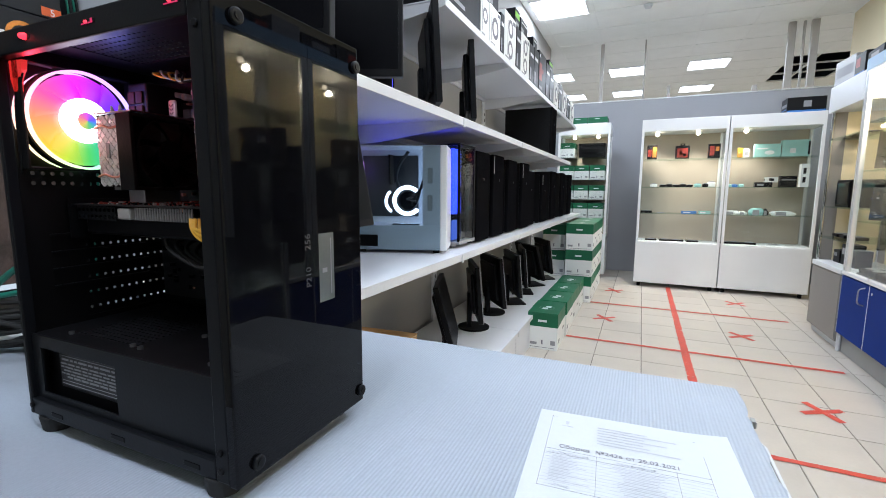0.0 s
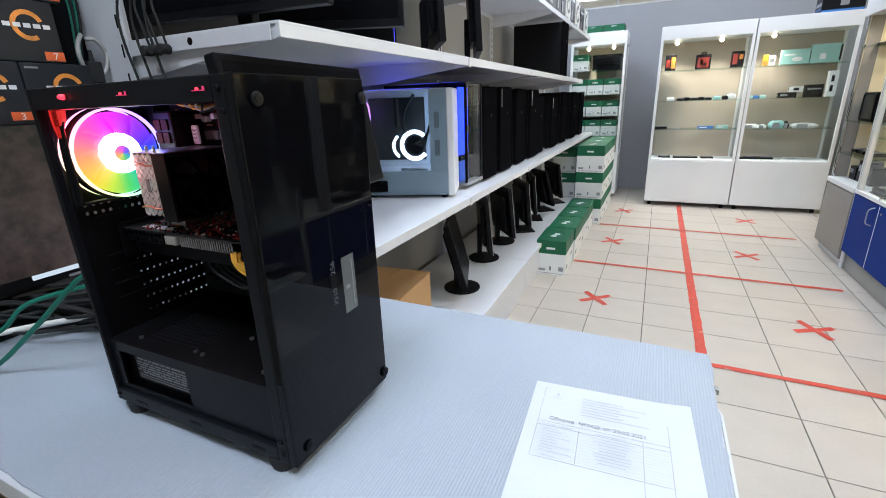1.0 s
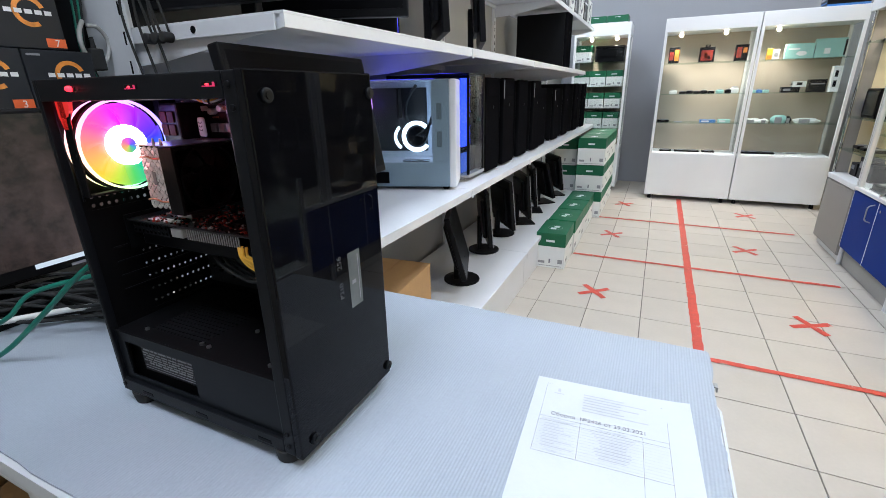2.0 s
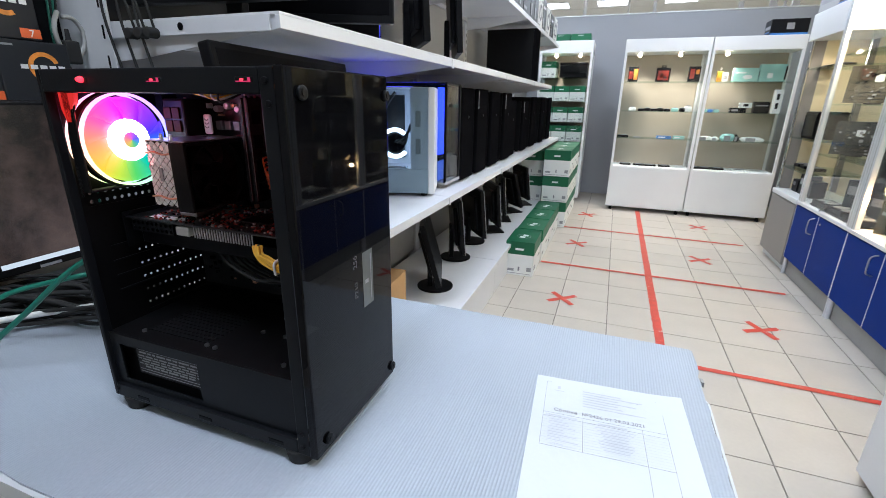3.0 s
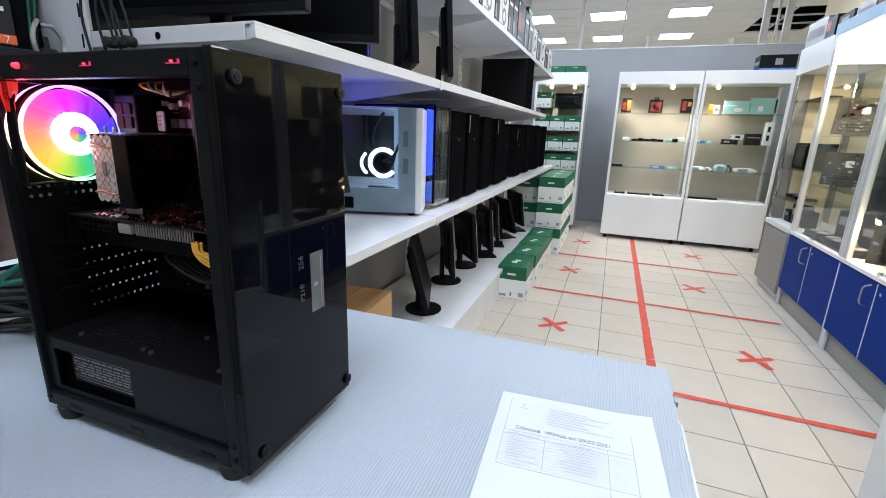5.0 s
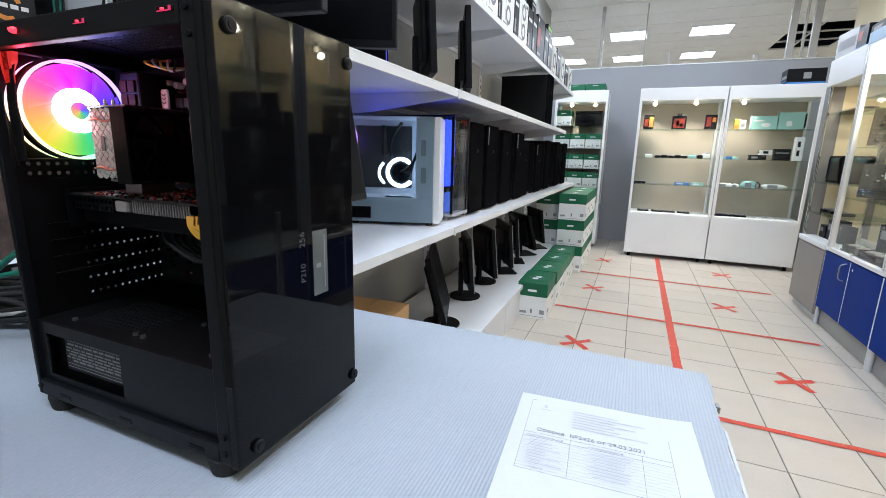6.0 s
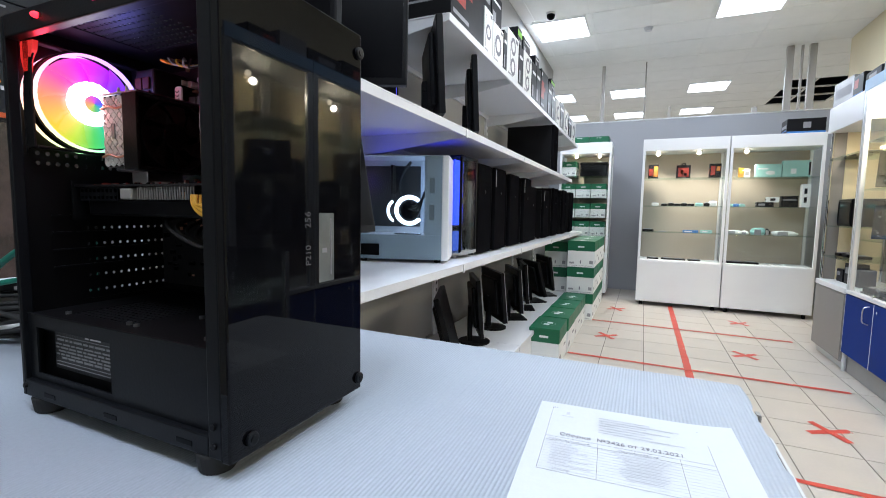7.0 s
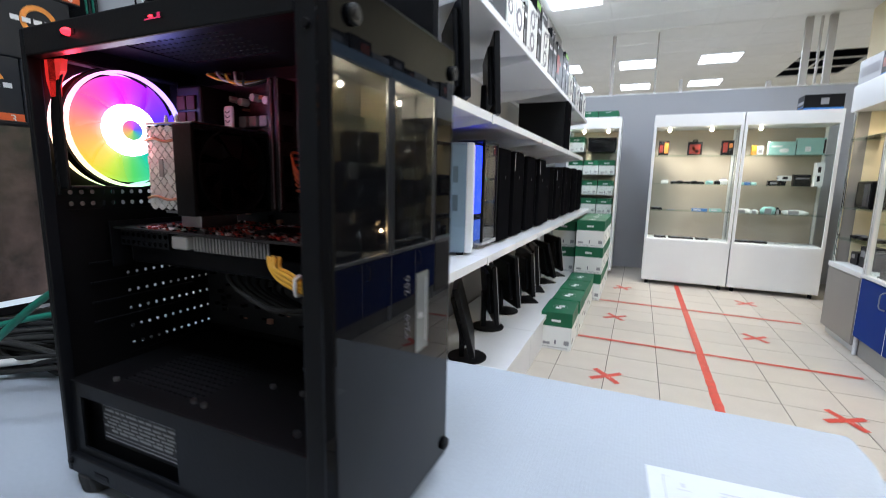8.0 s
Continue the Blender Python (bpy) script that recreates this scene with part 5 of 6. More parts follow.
RED_PRINTS = [(0.06, 0.4, 0.3, 0.72, M_RED), (0.45, 0.6, 0.5, 0.62, M_RED), (0.06, 0.5, 0.1, 0.16, M_PRINT_GREY), (0.06, 0.18, 0.85, 0.92, M_PRINT_WHITE)]
DARK_PRINTS = [(0.1, 0.4, 0.1, 0.4, M_PRINT_GREY), (0.15, 0.85, 0.7, 0.78, M_PRINT_WHITE)]
LIME_PRINTS = [(0.0, 1.0, 0.55, 0.85, M_LIME), (0.2, 0.8, 0.2, 0.36, M_PRINT_GREY)]


def ringed_box(at, w, h, rings):
    """A white retail box whose front carries dark ring shapes."""
    t = product_box(at, w, 0.32, h, M_CARTON_WHITE, [(0.08, 0.5, 0.05, 0.09, M_PRINT_GREY), (0.7, 0.92, 0.86, 0.94, M_INK)], "white component box with dark ring picture on the top shelf", TOP_BOXES)
    r = min(w * 0.3, h / (2.6 * rings))
    for k in range(rings):
        m = Matrix.Translation((0, 0, h * (k + 0.62) / (rings + 0.25)))
        part("ring_print", turned(arc_band(r * 0.62, r, 0.0001, 0.0007, seg=28), m), M_INK, t)
    part("device_print", boxes((0.0001, 0.0005, -r * 1.25, -r * 1.08, h * 0.12, h * 0.84)), M_PRINT_GREY, t)


for y0, y1, h, look_of in ((-1.75, -1.325, 0.31, "red"), (-1.31, -1.18, 0.225, "ring"), (-1.165, -0.975, 0.205, "ring"), (-0.962, -0.895, 0.23, "dark"), (-0.885, -0.63, 0.275, "ring2"), (-0.615, -0.5, 0.26, "dark"), (-0.485, -0.255, 0.27, "ring2"), (-0.24, -0.1, 0.27, "dark"), (-0.09, 0.06, 0.28, "dark"),
                           (0.08, 0.35, 0.31, "red"), (0.37, 0.53, 0.29, "dark"), (0.55, 0.72, 0.27, "dark"), (0.76, 0.98, 0.24, "ring"), (1.0, 1.2, 0.26, "dark"), (1.24, 1.5, 0.24, "ring"), (1.54, 1.75, 0.22, "dark"), (1.8, 2.05, 0.23, "ring")):
    at, w = (-1.142, (y0 + y1) / 2, 1.945), y1 - y0
    if look_of.startswith("ring"):
        ringed_box(at, w, h, 2 if look_of == "ring2" else 1)
    else:
        product_box(at, w, 0.34, h, M_CARD_BLACK, RED_PRINTS if look_of == "red" else DARK_PRINTS, "black component box with red print on the top shelf" if look_of == "red" else "black component box with grey print on the top shelf", TOP_BOXES)
for y, z, w, h, lime in ((-1.24, 2.17, 0.13, 0.22, True), (-1.07, 2.15, 0.18, 0.17, False), (-0.56, 2.205, 0.11, 0.12, True), (-0.37, 2.215, 0.2, 0.1, False), (-0.03, 2.225, 0.13, 0.08, False), (0.63, 2.215, 0.16, 0.09, True)):
    product_box((-1.155, y, z), w, 0.3, h, M_CARD_BLACK, LIME_PRINTS if lime else DARK_PRINTS, "black component box with lime green print stacked on another" if lime else "black component box stacked on another", TOP_BOXES)

# ---- monitor and processor boxes at the end of the table ----
t = thing("table_monitor", (-1.5, -3.24, TABLE), "switched-on black monitor with a dim brown picture", "monitor", rz=0)
part("housing", boxes((-0.03, 0, -0.27, 0.27, 0.065, 0.41), bevel=0.005), M_PLASTIC, t)
part("screen", boxes((0.0002, 0.0012, -0.255, 0.255, 0.094, 0.4)), M_SCREEN, t, "dim brown glowing picture")
part("taskbar", boxes((0.0013, 0.0018, 0.06, 0.255, 0.083, 0.0935)), M_TASKBAR, t, "white glowing strip")
part("logo_print", boxes((0.0002, 0.001, 0.125, 0.165, 0.068, 0.0745)), M_PRINT_GREY, t)
part("neck", boxes((-0.07, -0.03, -0.03, 0.03, 0.01, 0.2), bevel=0.005), M_PLASTIC, t)
part("base", boxes((-0.13, 0.06, -0.12, 0.12, 0, 0.012), bevel=0.004), M_PLASTIC, t)
# added black sheet that stands for the dark gap beside the upright
solo("dark_gap_board", boxes((-1.698, -1.69, -3.75, -2.822, 0.9, 2.25), bevel=0.002), M_BLACK, "black sheet added to fill the dark gap behind the processor boxes", "board")
ws = thing("wall_shelf", (-1.68, -3.3, 1.26), "narrow dark shelf on the wall under the processor boxes", "shelf")
part("board", boxes((-0.01, 0.14, -0.5, 0.44, 0, 0.015), bevel=0.002), M_PLASTIC, ws)
for y in (-0.35, 0.3):
    part("bracket", boxes((-0.01, 0.12, y - 0.01, y + 0.01, -0.02, 0)), M_WHITE_METAL, ws)
    part("bracket", boxes((-0.01, 0.004, y - 0.01, y + 0.01, -0.12, -0.02)), M_WHITE_METAL, ws)


def cpu_box(at, number):
    t = thing("processor_box", at, "charcoal processor box with an orange ring print, stacked", "box", "stacked processor boxes")
    b = part("box", boxes((-0.11, 0, -0.067, 0.067, 0, 0.122), bevel=0.002), M_CARD_DARK, t)
    part("ring_print", turned(arc_band(0.021, 0.03, 0.0001, 0.0006, 20, 300, 30), Matrix.Translation((0, 0.014, 0.072))), M_AMBER, b)
    part("logo_print", boxes(*[(0.0006, 0.001, -0.03 + 0.0175 * k, -0.017 + 0.0175 * k, 0.067, 0.0755) for k in range(5)]), M_PRINT_WHITE, b)
    part("corner_print", boxes((0.0001, 0.0006, 0.03, 0.0665, 0.004, 0.022)), M_ORANGE, b)
    part("number", words(number, 0.02, Matrix(((0, 0, 1, 0.0008), (1, 0, 0, 0.045), (0, 1, 0, 0.006), (0, 0, 0, 1))), 0.0001), M_PRINT_WHITE, b)
    part("maker_print", boxes((0.0001, 0.0005, -0.06, -0.035, 0.11, 0.114)), M_PRINT_GREY, b)


for r, (off, nums) in enumerate(((0.045, "3337"), (0.0, "7375"), (0.02, "5737"), (-0.01, "7557"))):
    for k in range(4):
        cpu_box((-1.55, -3.044 + off - 0.1365 * k, 1.275 + 0.1235 * r), nums[k])


# ---- cables ----
def cable(points, r, mat, label):
    solo("cable", tube(points, r), mat, label, "cable", "cables on the table")


cable([(-1.03, -3.2, 1.1), (-1.1, -3.265, 1.052), (-1.2, -3.303, 0.965), (-1.3, -3.338, 0.886), (-1.36, -3.36, 0.876), (-1.6, -3.4, 0.876)], 0.0042, M_GREEN_CABLE, "green network cable hanging to the table")
cable([(-1.2, -3.2, 1.0), (-1.3, -3.268, 0.973), (-1.34, -3.3, 0.93), (-1.42, -3.33, 0.89), (-1.5, -3.38, 0.876), (-1.62, -3.4, 0.876)], 0.0042, M_GREEN_CABLE, "green network cable lying on the table")
cable([(-1.12, -3.05, 0.92), (-1.25, -3.12, 0.905), (-1.36, -3.22, 0.9), (-1.42, -3.3, 0.9)], 0.006, M_WHITE_CABLE, "white cable looped behind the computer")
rnd = random.Random(31)
for k in range(26):
    y0 = rnd.uniform(-3.12, -2.95)
    pts = [(-1.0 - rnd.uniform(0, 0.05), y0, 0.9 + rnd.uniform(0, 0.05))]
    for j in range(4):
        pts.append((-1.12 - 0.13 * j + rnd.uniform(-0.03, 0.03), y0 - 0.055 * j + rnd.uniform(-0.05, 0.04), 0.878 + rnd.uniform(0, 0.05)))
    pts.append((-1.62, -3.3 + rnd.uniform(-0.1, 0.2), 0.876))
    cable(pts, rnd.choice((0.0035, 0.004, 0.005)), M_RUBBER, "black cable in a tangle on the table")
for k in range(4):
    y = -2.885 - 0.007 * k
    cable([(-1.65, y, 1.75), (-1.655, y + 0.02, 1.55), (-1.65 + 0.006 * k, y, 1.4), (-1.6, y + 0.01, 1.25), (-1.63, y, 1.0), (-1.6, y - 0.02, 0.876)], 0.0026, M_GREEN_CABLE if k in (1, 3) else M_RUBBER, "cable hanging down beside the upright")
for k in range(3):
    x = -1.48 + 0.05 * k
    cable([(-1.5 + 0.06 * k, -2.8, 1.56), (x + 0.03, -2.86, 1.6), (x - 0.02, -2.87, 1.5), (x, -2.865, 1.35), (x + 0.04, -2.86, 1.2)], 0.003, M_RUBBER, "black power cable hanging over the shelf end")
t = thing("power_plug", (-1.425, -2.866, 1.424), "black power plugs hanging at the shelf end", "plug")
for k in range(3):
    p = part("plug", turned(cyl(0.0115, 0.026, seg=18, bevel=0.003), Matrix.Translation((0.03 * k, 0, 0)) @ Matrix.Rotation(math.pi / 2, 4, "X")), M_RUBBER, t)
    part("cord", tube([(0.03 * k, 0.01, 0), (0.03 * k, 0.0, 0.05), (0.03 * k - 0.01, 0, 0.1), (0.03 * k, 0.02, 0.14)], 0.0028), M_RUBBER, p)


cable([(-1.6, -2.905, 1.47), (-1.585, -2.925, 1.445), (-1.58, -2.93, 1.415), (-1.59, -2.915, 1.385), (-1.6, -2.885, 1.375), (-1.605, -2.86, 1.4), (-1.605, -2.855, 1.435), (-1.6, -2.875, 1.46), (-1.595, -2.9, 1.46)], 0.005, M_PLINTH, "grey cable coiled into a loop beside the upright")
t = thing("power_adapter", (-1.59, -2.9, 1.36), "black power adapter hanging beside the upright", "adapter")
part("body", boxes((-0.012, 0.012, -0.016, 0.016, 0, 0.05), bevel=0.004), M_RUBBER, t)
part("strain_relief", cyl(0.006, 0.025, (0, 0, 0.0625), seg=12, r2=0.004), M_RUBBER, t)


# ---- glass cabinets at the back ----
def vitrine(at, w, depth, h, base_top, glass_top, shelves, label, bulbs, base_mat=M_WHITE, feet=0.05, watts=29.0):
    """Front towards local -y, from x 0 to w."""
    t = thing("glass_cabinet", at, label, "display cabinet", "white glass cabinets")
    body = part("base_cabinet", boxes((0, w, 0.004, depth, feet, base_top), bevel=0.003), base_mat, t)
    part("base_door", boxes((0.012, w - 0.012, 0, 0.004, feet + 0.006, base_top - 0.012), bevel=0.0015), base_mat, body)
    part("header", boxes((0, w, 0, depth, glass_top, h), bevel=0.003), M_WHITE, t)
    for x in (0, w - 0.028):
        part("front_post", boxes((x, x + 0.028, 0, 0.028, base_top, glass_top), bevel=0.002), M_WHITE, t)
        part("rear_post", boxes((x, x + 0.028, depth - 0.028, depth, base_top, glass_top), bevel=0.002), M_ALU, t)
    part("back_panel", boxes((0.028, w - 0.028, depth - 0.012, depth - 0.004, base_top, glass_top)), M_BACKPANEL, t)
    g = part("glass_front", boxes((0.028, w - 0.028, 0.006, 0.010, base_top, glass_top)), M_GLASS, t)
    g.visible_shadow = False
    for x in (0.006, w - 0.01):
        s = part("glass_side", boxes((x, x + 0.004, 0.028, depth - 0.028, base_top, glass_top)), M_GLASS, t)
        s.visible_shadow = False
    for z in shelves:
        s = part("glass_shelf", boxes((0.014, w - 0.014, 0.03, depth - 0.014, z - 0.006, z)), M_GLASS_SHELF, t)
        s.visible_shadow = False
    for x in (0.06, w - 0.06):
        for y in (0.05, depth - 0.05):
            part("foot", cyl(0.02, feet, (x, y, feet / 2), seg=14), M_PLASTIC, t)
    for x in bulbs:
        b = part("bulb", ball(0.022, (x, 0.12, glass_top - 0.026)), M_BULB, t, "glowing warm bulb")
        part("bulb_ring", turned(arc_band(0.026, 0.036, -0.006, 0.0, seg=24), Matrix.Translation((x, 0.12, glass_top - 0.001)) @ Matrix.Rotation(math.pi / 2, 4, "Y")), M_CHROME, b)
        bulb_light(at[0] + x, at[1] + 0.12, at[2] + glass_top - 0.055, watts)
    return t


VY = 2.37
vitrine((-0.385, VY, 0), 0.89, 0.42, 2.0, 0.56, 1.862, (1.546, 1.214, 0.899), "white display cabinet with lit glass shelves of accessories", (0.17, 0.6))
vitrine((0.515, VY, 0), 0.85, 0.42, 2.0, 0.56, 1.862, (1.546, 1.214, 0.899), "white display cabinet with glass shelves of small boxed goods", (0.17,))


def front_box(at, w, d, h, mat, prints, label, name="boxed_accessory", group="goods in the glass cabinets"):
    """A small retail box: front towards -y."""
    return product_box(at, w, d, h, mat, prints, label + " on a glass shelf", group, name, rz=-90)


def L(uu):
    return -0.36 + (uu - 75) * 0.00266


def R(uu):
    return 0.52 + (uu - 410) * 0.0023


Z1, Z2, Z3, Z0 = 1.5462, 1.2142, 0.8992, 0.5602
GY = VY + 0.14
front_box((L(112), GY, Z1), 0.11, 0.06, 0.17, M_CARD_BLACK, [(0.55, 0.95, 0.15, 0.85, M_AMBER), (0.08, 0.45, 0.2, 0.7, M_RED)], "black retail box with orange side")
front_box((L(235), GY, Z1), 0.15, 0.05, 0.155, M_CARD_BLACK, [(0.12, 0.88, 0.12, 0.8, M_RED), (0.3, 0.5, 0.3, 0.65, M_AMBER), (0.55, 0.75, 0.2, 0.4, M_PRINT_GREY)], "black retail pack with a red picture")
t = thing("hang_tab", (L(235), GY + 0.02, Z1 + 0.155), "black hanging tab on the retail pack", "hang tab")
part("tab", joined(boxes((-0.025, 0.025, -0.001, 0.001, 0, 0.008), (-0.025, -0.01, -0.001, 0.001, 0.008, 0.018), (0.01, 0.025, -0.001, 0.001, 0.008, 0.018), (-0.025, 0.025, -0.001, 0.001, 0.018, 0.026))), M_CARD_BLACK, t)
front_box((L(358), GY, Z1), 0.12, 0.06, 0.165, M_CARD_BLACK, [(0.12, 0.5, 0.2, 0.85, M_RED), (0.6, 0.9, 0.5, 0.8, M_AMBER)], "black retail box with red print")
front_box((R(466), GY, Z1), 0.05, 0.04, 0.11, M_YELLOW, [(0.1, 0.9, 0.1, 0.4, M_AMBER)], "small yellow retail box")
front_box((R(492), GY + 0.01, Z1), 0.06, 0.04, 0.1, M_CARTON_WHITE, [(0.2, 0.8, 0.3, 0.7, M_PRINT_GREY)], "small white retail box")
tb = front_box((R(577), GY, Z1), 0.245, 0.06, 0.145, M_TEAL, [(0.1, 0.5, 0.6, 0.7, M_PRINT_WHITE)], "teal router box with a white device picture")
part("device_picture", turned(cyl(0.045, 0.0006, (0, 0, 0), "x", 24), Matrix.Translation((0.0012, 0.02, 0.05)) @ Matrix.Diagonal((1, 1, 0.5, 1))), M_PRINT_WHITE, tb)
front_box((R(688), GY, Z1), 0.25, 0.07, 0.18, M_TEAL, [(0.3, 0.5, 0.2, 0.5, M_PRINT_WHITE), (0.93, 1.0, 0.1, 0.9, M_CARD_BLACK)], "pale teal router box")


def gadget(x, z, w, h, mat, label, d=0.08, y=None):
    """A small rounded device with a raised top and a cord, on a glass shelf."""
    t = thing("small_device", (x, GY if y is None else y, z), label if "shelf" in label or "counter" in label else label + " on a glass shelf", "accessory", "goods in the glass cabinets")
    part("body", boxes((-w / 2, w / 2, 0, d, 0, h * 0.8), bevel=min(w, h, d) * 0.18), mat, t)
    part("top", boxes((-w * 0.3, w * 0.3, d * 0.15, d * 0.85, h * 0.78, h), bevel=min(w, h) * 0.09), M_PRINT_GREY, t)
    return t


rnd = random.Random(77)
gadget(L(128), Z2, 0.08, 0.05, M_CARTON_WHITE, "small white device")
for k in range(5):
    gadget(L(165 + 27 * k), Z2, 0.068, 0.035 + 0.01 * (k % 2), M_PLASTIC, "small black device in a row")
gadget(L(305), Z2, 0.075, 0.05, M_TEAL, "small teal device")
gadget(L(335), Z2, 0.06, 0.05, M_PLASTIC, "small black device")
gadget(L(358), Z2, 0.08, 0.075, M_CARTON_WHITE, "small white device on a black one")
for uu in (430, 455, 482):
    gadget(R(uu), Z2, 0.055, 0.04, M_TEAL if uu != 455 else M_BLUE_PRINT, "small blue-green device")
front_box((R(575), GY, Z2), 0.16, 0.08, 0.055, M_CARD_BLACK, [(0.1, 0.5, 0.3, 0.7, M_PRINT_GREY)], "flat black retail box")
front_box((R(605), GY + 0.005, Z2 + 0.055), 0.12, 0.07, 0.055, M_CARTON_WHITE, [(0.3, 0.7, 0.3, 0.8, M_CARD_BLACK)], "white retail box lying on a black one")
front_box((R(672), GY, Z2), 0.15, 0.08, 0.125, M_CARD_BLACK, [(0.1, 0.9, 0.6, 0.7, M_PRINT_GREY)], "dark retail box")
sp = front_box((R(728), GY - 0.05, Z2), 0.075, 0.08, 0.25, M_CARTON_WHITE, [(0.25, 0.6, 0.58, 0.82, M_CARD_BLACK), (0.25, 0.6, 0.2, 0.44, M_CARD_BLACK)], "tall white box with two dark pictures")
gadget(L(103), Z3, 0.13, 0.035, M_PLASTIC, "flat black device")
gadget(L(165), Z3, 0.08, 0.012, M_PRINT_GREY, "thin grey card")
front_box((L(278), GY, Z3), 0.16, 0.09, 0.03, M_BLUE_PRINT, [(0.1, 0.6, 0.3, 0.7, M_PRINT_WHITE)], "flat blue packet")
front_box((L(340), GY, Z3), 0.12, 0.09, 0.035, M_TEAL, [(0.1, 0.6, 0.3, 0.7, M_PRINT_WHITE)], "flat pale teal packet")


def bag(x, z, w, h, mat, label):
    t = thing("plastic_packet", (x, GY, z), label + " on a glass shelf", "packet", "goods in the glass cabinets")
    bm = bmesh.new()
    bmesh.ops.create_icosphere(bm, subdivisions=3, radius=0.5)
    for v in bm.verts:
        k = 1 + 0.25 * noise.noise(v.co * 3.1 + Vector((x * 9, z, 0)))
        v.co = Vector((v.co.x * w * k, (v.co.y + 0.5) * 0.1, max(0.0, v.co.z + 0.3) * h * k))
    for f in bm.faces:
        f.smooth = True
    part("packet", bm, mat, t)
    part("header_card", boxes((-w * 0.3, w * 0.1, -0.004, -0.002, 0.002, h * 0.6)), M_PRINT_GREY, t)


bag(R(450), Z3, 0.2, 0.06, M_CARTON_WHITE, "crumpled white packet")
bag(R(500), Z3, 0.1, 0.05, M_CARTON_WHITE, "small crumpled white packet")
bag(R(560), Z3, 0.16, 0.1, M_TEAL, "white and teal packet")
bag(R(595), Z3, 0.07, 0.09, M_CARD_BLACK, "small black packet")
bag(R(665), Z3, 0.24, 0.07, M_CARTON_WHITE, "long pale packet")
for uu in (130, 190, 240, 300):
    gadget(L(uu), Z0, 0.13, 0.02, M_PLASTIC, "flat black keyboard piece", 0.12)
for uu in (430, 480, 540):
    gadget(R(uu), Z0, 0.13, 0.025, M_PLASTIC, "flat dark device", 0.12)
gadget(R(640), Z0, 0.16, 0.012, M_CARTON_WHITE, "flat white card", 0.12)
product_box((1.185, VY + 0.03, 2.0), 0.335, 0.22, 0.155, M_CARD_BLACK, [(0.0, 1.0, 0.0, 0.14, M_BLUE_PRINT), (0.42, 0.62, 0.35, 0.75, M_PRINT_GREY)], "black graphics card box with a blue base on the cabinet", rz=-90)

# narrow cabinet with toner cartons
vitrine((-1.42, 2.7, 0), 0.66, 0.42, 2.04, 0.56, 1.9, (1.61, 1.315, 1.05, 0.8), "white glass cabinet filled with toner cartons", (0.2, 0.5), watts=38.0)
for z, n in ((1.0502, 1), (1.3152, 1), (0.8002, 1)):
    for k in range(3):
        carton((-1.31 + 0.2 * k, 2.79, z), 0.19, 0.27, 0.19 if z > 0.9 else 0.2, "white and green toner carton in the glass cabinet")
t = thing("printer", (-0.99, 2.79, 1.6102), "black desktop printer on the top glass shelf", "printer")
part("body", boxes((-0.17, 0.17, 0, 0.26, 0, 0.15), bevel=0.008), M_PLASTIC, t)
part("scanner_lid", boxes((-0.175, 0.175, -0.005, 0.265, 0.152, 0.185), bevel=0.006), M_PLASTIC, t)
part("paper_slot", boxes((-0.12, 0.12, -0.002, 0.0, 0.04, 0.07)), M_PLASTIC_DARK, t)
carton((-1.31, 2.79, 1.6102), 0.19, 0.27, 0.2, "white and green toner carton beside the printer")
for x in (-1.18, -0.93):
    carton((x, 2.74, 2.04), 0.24, 0.3, 0.085, "flat green carton on top of the cabinet", white=0.12)


# ---- cabinets along the right wall ----
RX, RD = 1.02, 0.42


def motherboard_on_show(at, w, h, label, mat=M_PCB_BROWN, rz=0.0):
    """A bare board leaning on a small easel, face towards local -x."""
    t = thing("display_motherboard", at, label, "motherboard", "motherboards in the glass cabinet", rz=rz)
    m = Matrix.Rotation(radians(8), 4, "Y")
    b = part("board", turned(boxes((0, 0.003, -w / 2, w / 2, 0.01, 0.01 + h), bevel=0.0008), m), mat, t)
    r = random.Random(str(at))
    groups = ([], [], [], [])
    for k in range(70):
        y, z = r.uniform(-w / 2 + 0.01, w / 2 - 0.03), r.uniform(0.015, h - 0.01)
        a, c, d = r.uniform(0.003, 0.025), r.uniform(0.003, 0.018), r.uniform(0.002, 0.014)
        groups[k % 4].append((-d, 0, y, y + a, z, z + c))
    for g, mm in zip(groups, (M_PLASTIC_DARK, M_PLASTIC, M_SILVER, M_PCB_BROWN)):
        tagged(part("circuitry", turned(boxes(*g), m), mm, b), kind="stuff")
    part("socket", turned(boxes((-0.006, 0, -0.03, 0.015, h * 0.6, h * 0.6 + 0.045), bevel=0.001), m), M_PRINT_WHITE, b, "pale processor socket cover")
    for k in range(2):
        part("memory_slot", turned(boxes((-0.008, 0, -w / 2 + 0.012 + 0.012 * k, -w / 2 + 0.018 + 0.012 * k, h * 0.42, h * 0.95)), m), M_YELLOW if k == 0 else M_PLASTIC_DARK, b)
    for k in range(3):
        part("card_slot", turned(boxes((-0.008, 0, -w / 2 + 0.04, w / 2 - 0.04, 0.03 + 0.022 * k, 0.036 + 0.022 * k)), m), M_PLASTIC_DARK, b)
    part("easel", boxes((0.002, 0.07, -0.04, 0.04, 0, 0.01), (0.03, 0.034, -0.03, 0.03, 0.01, h * 0.6), bevel=0.001), M_PLASTIC, t)
    return t


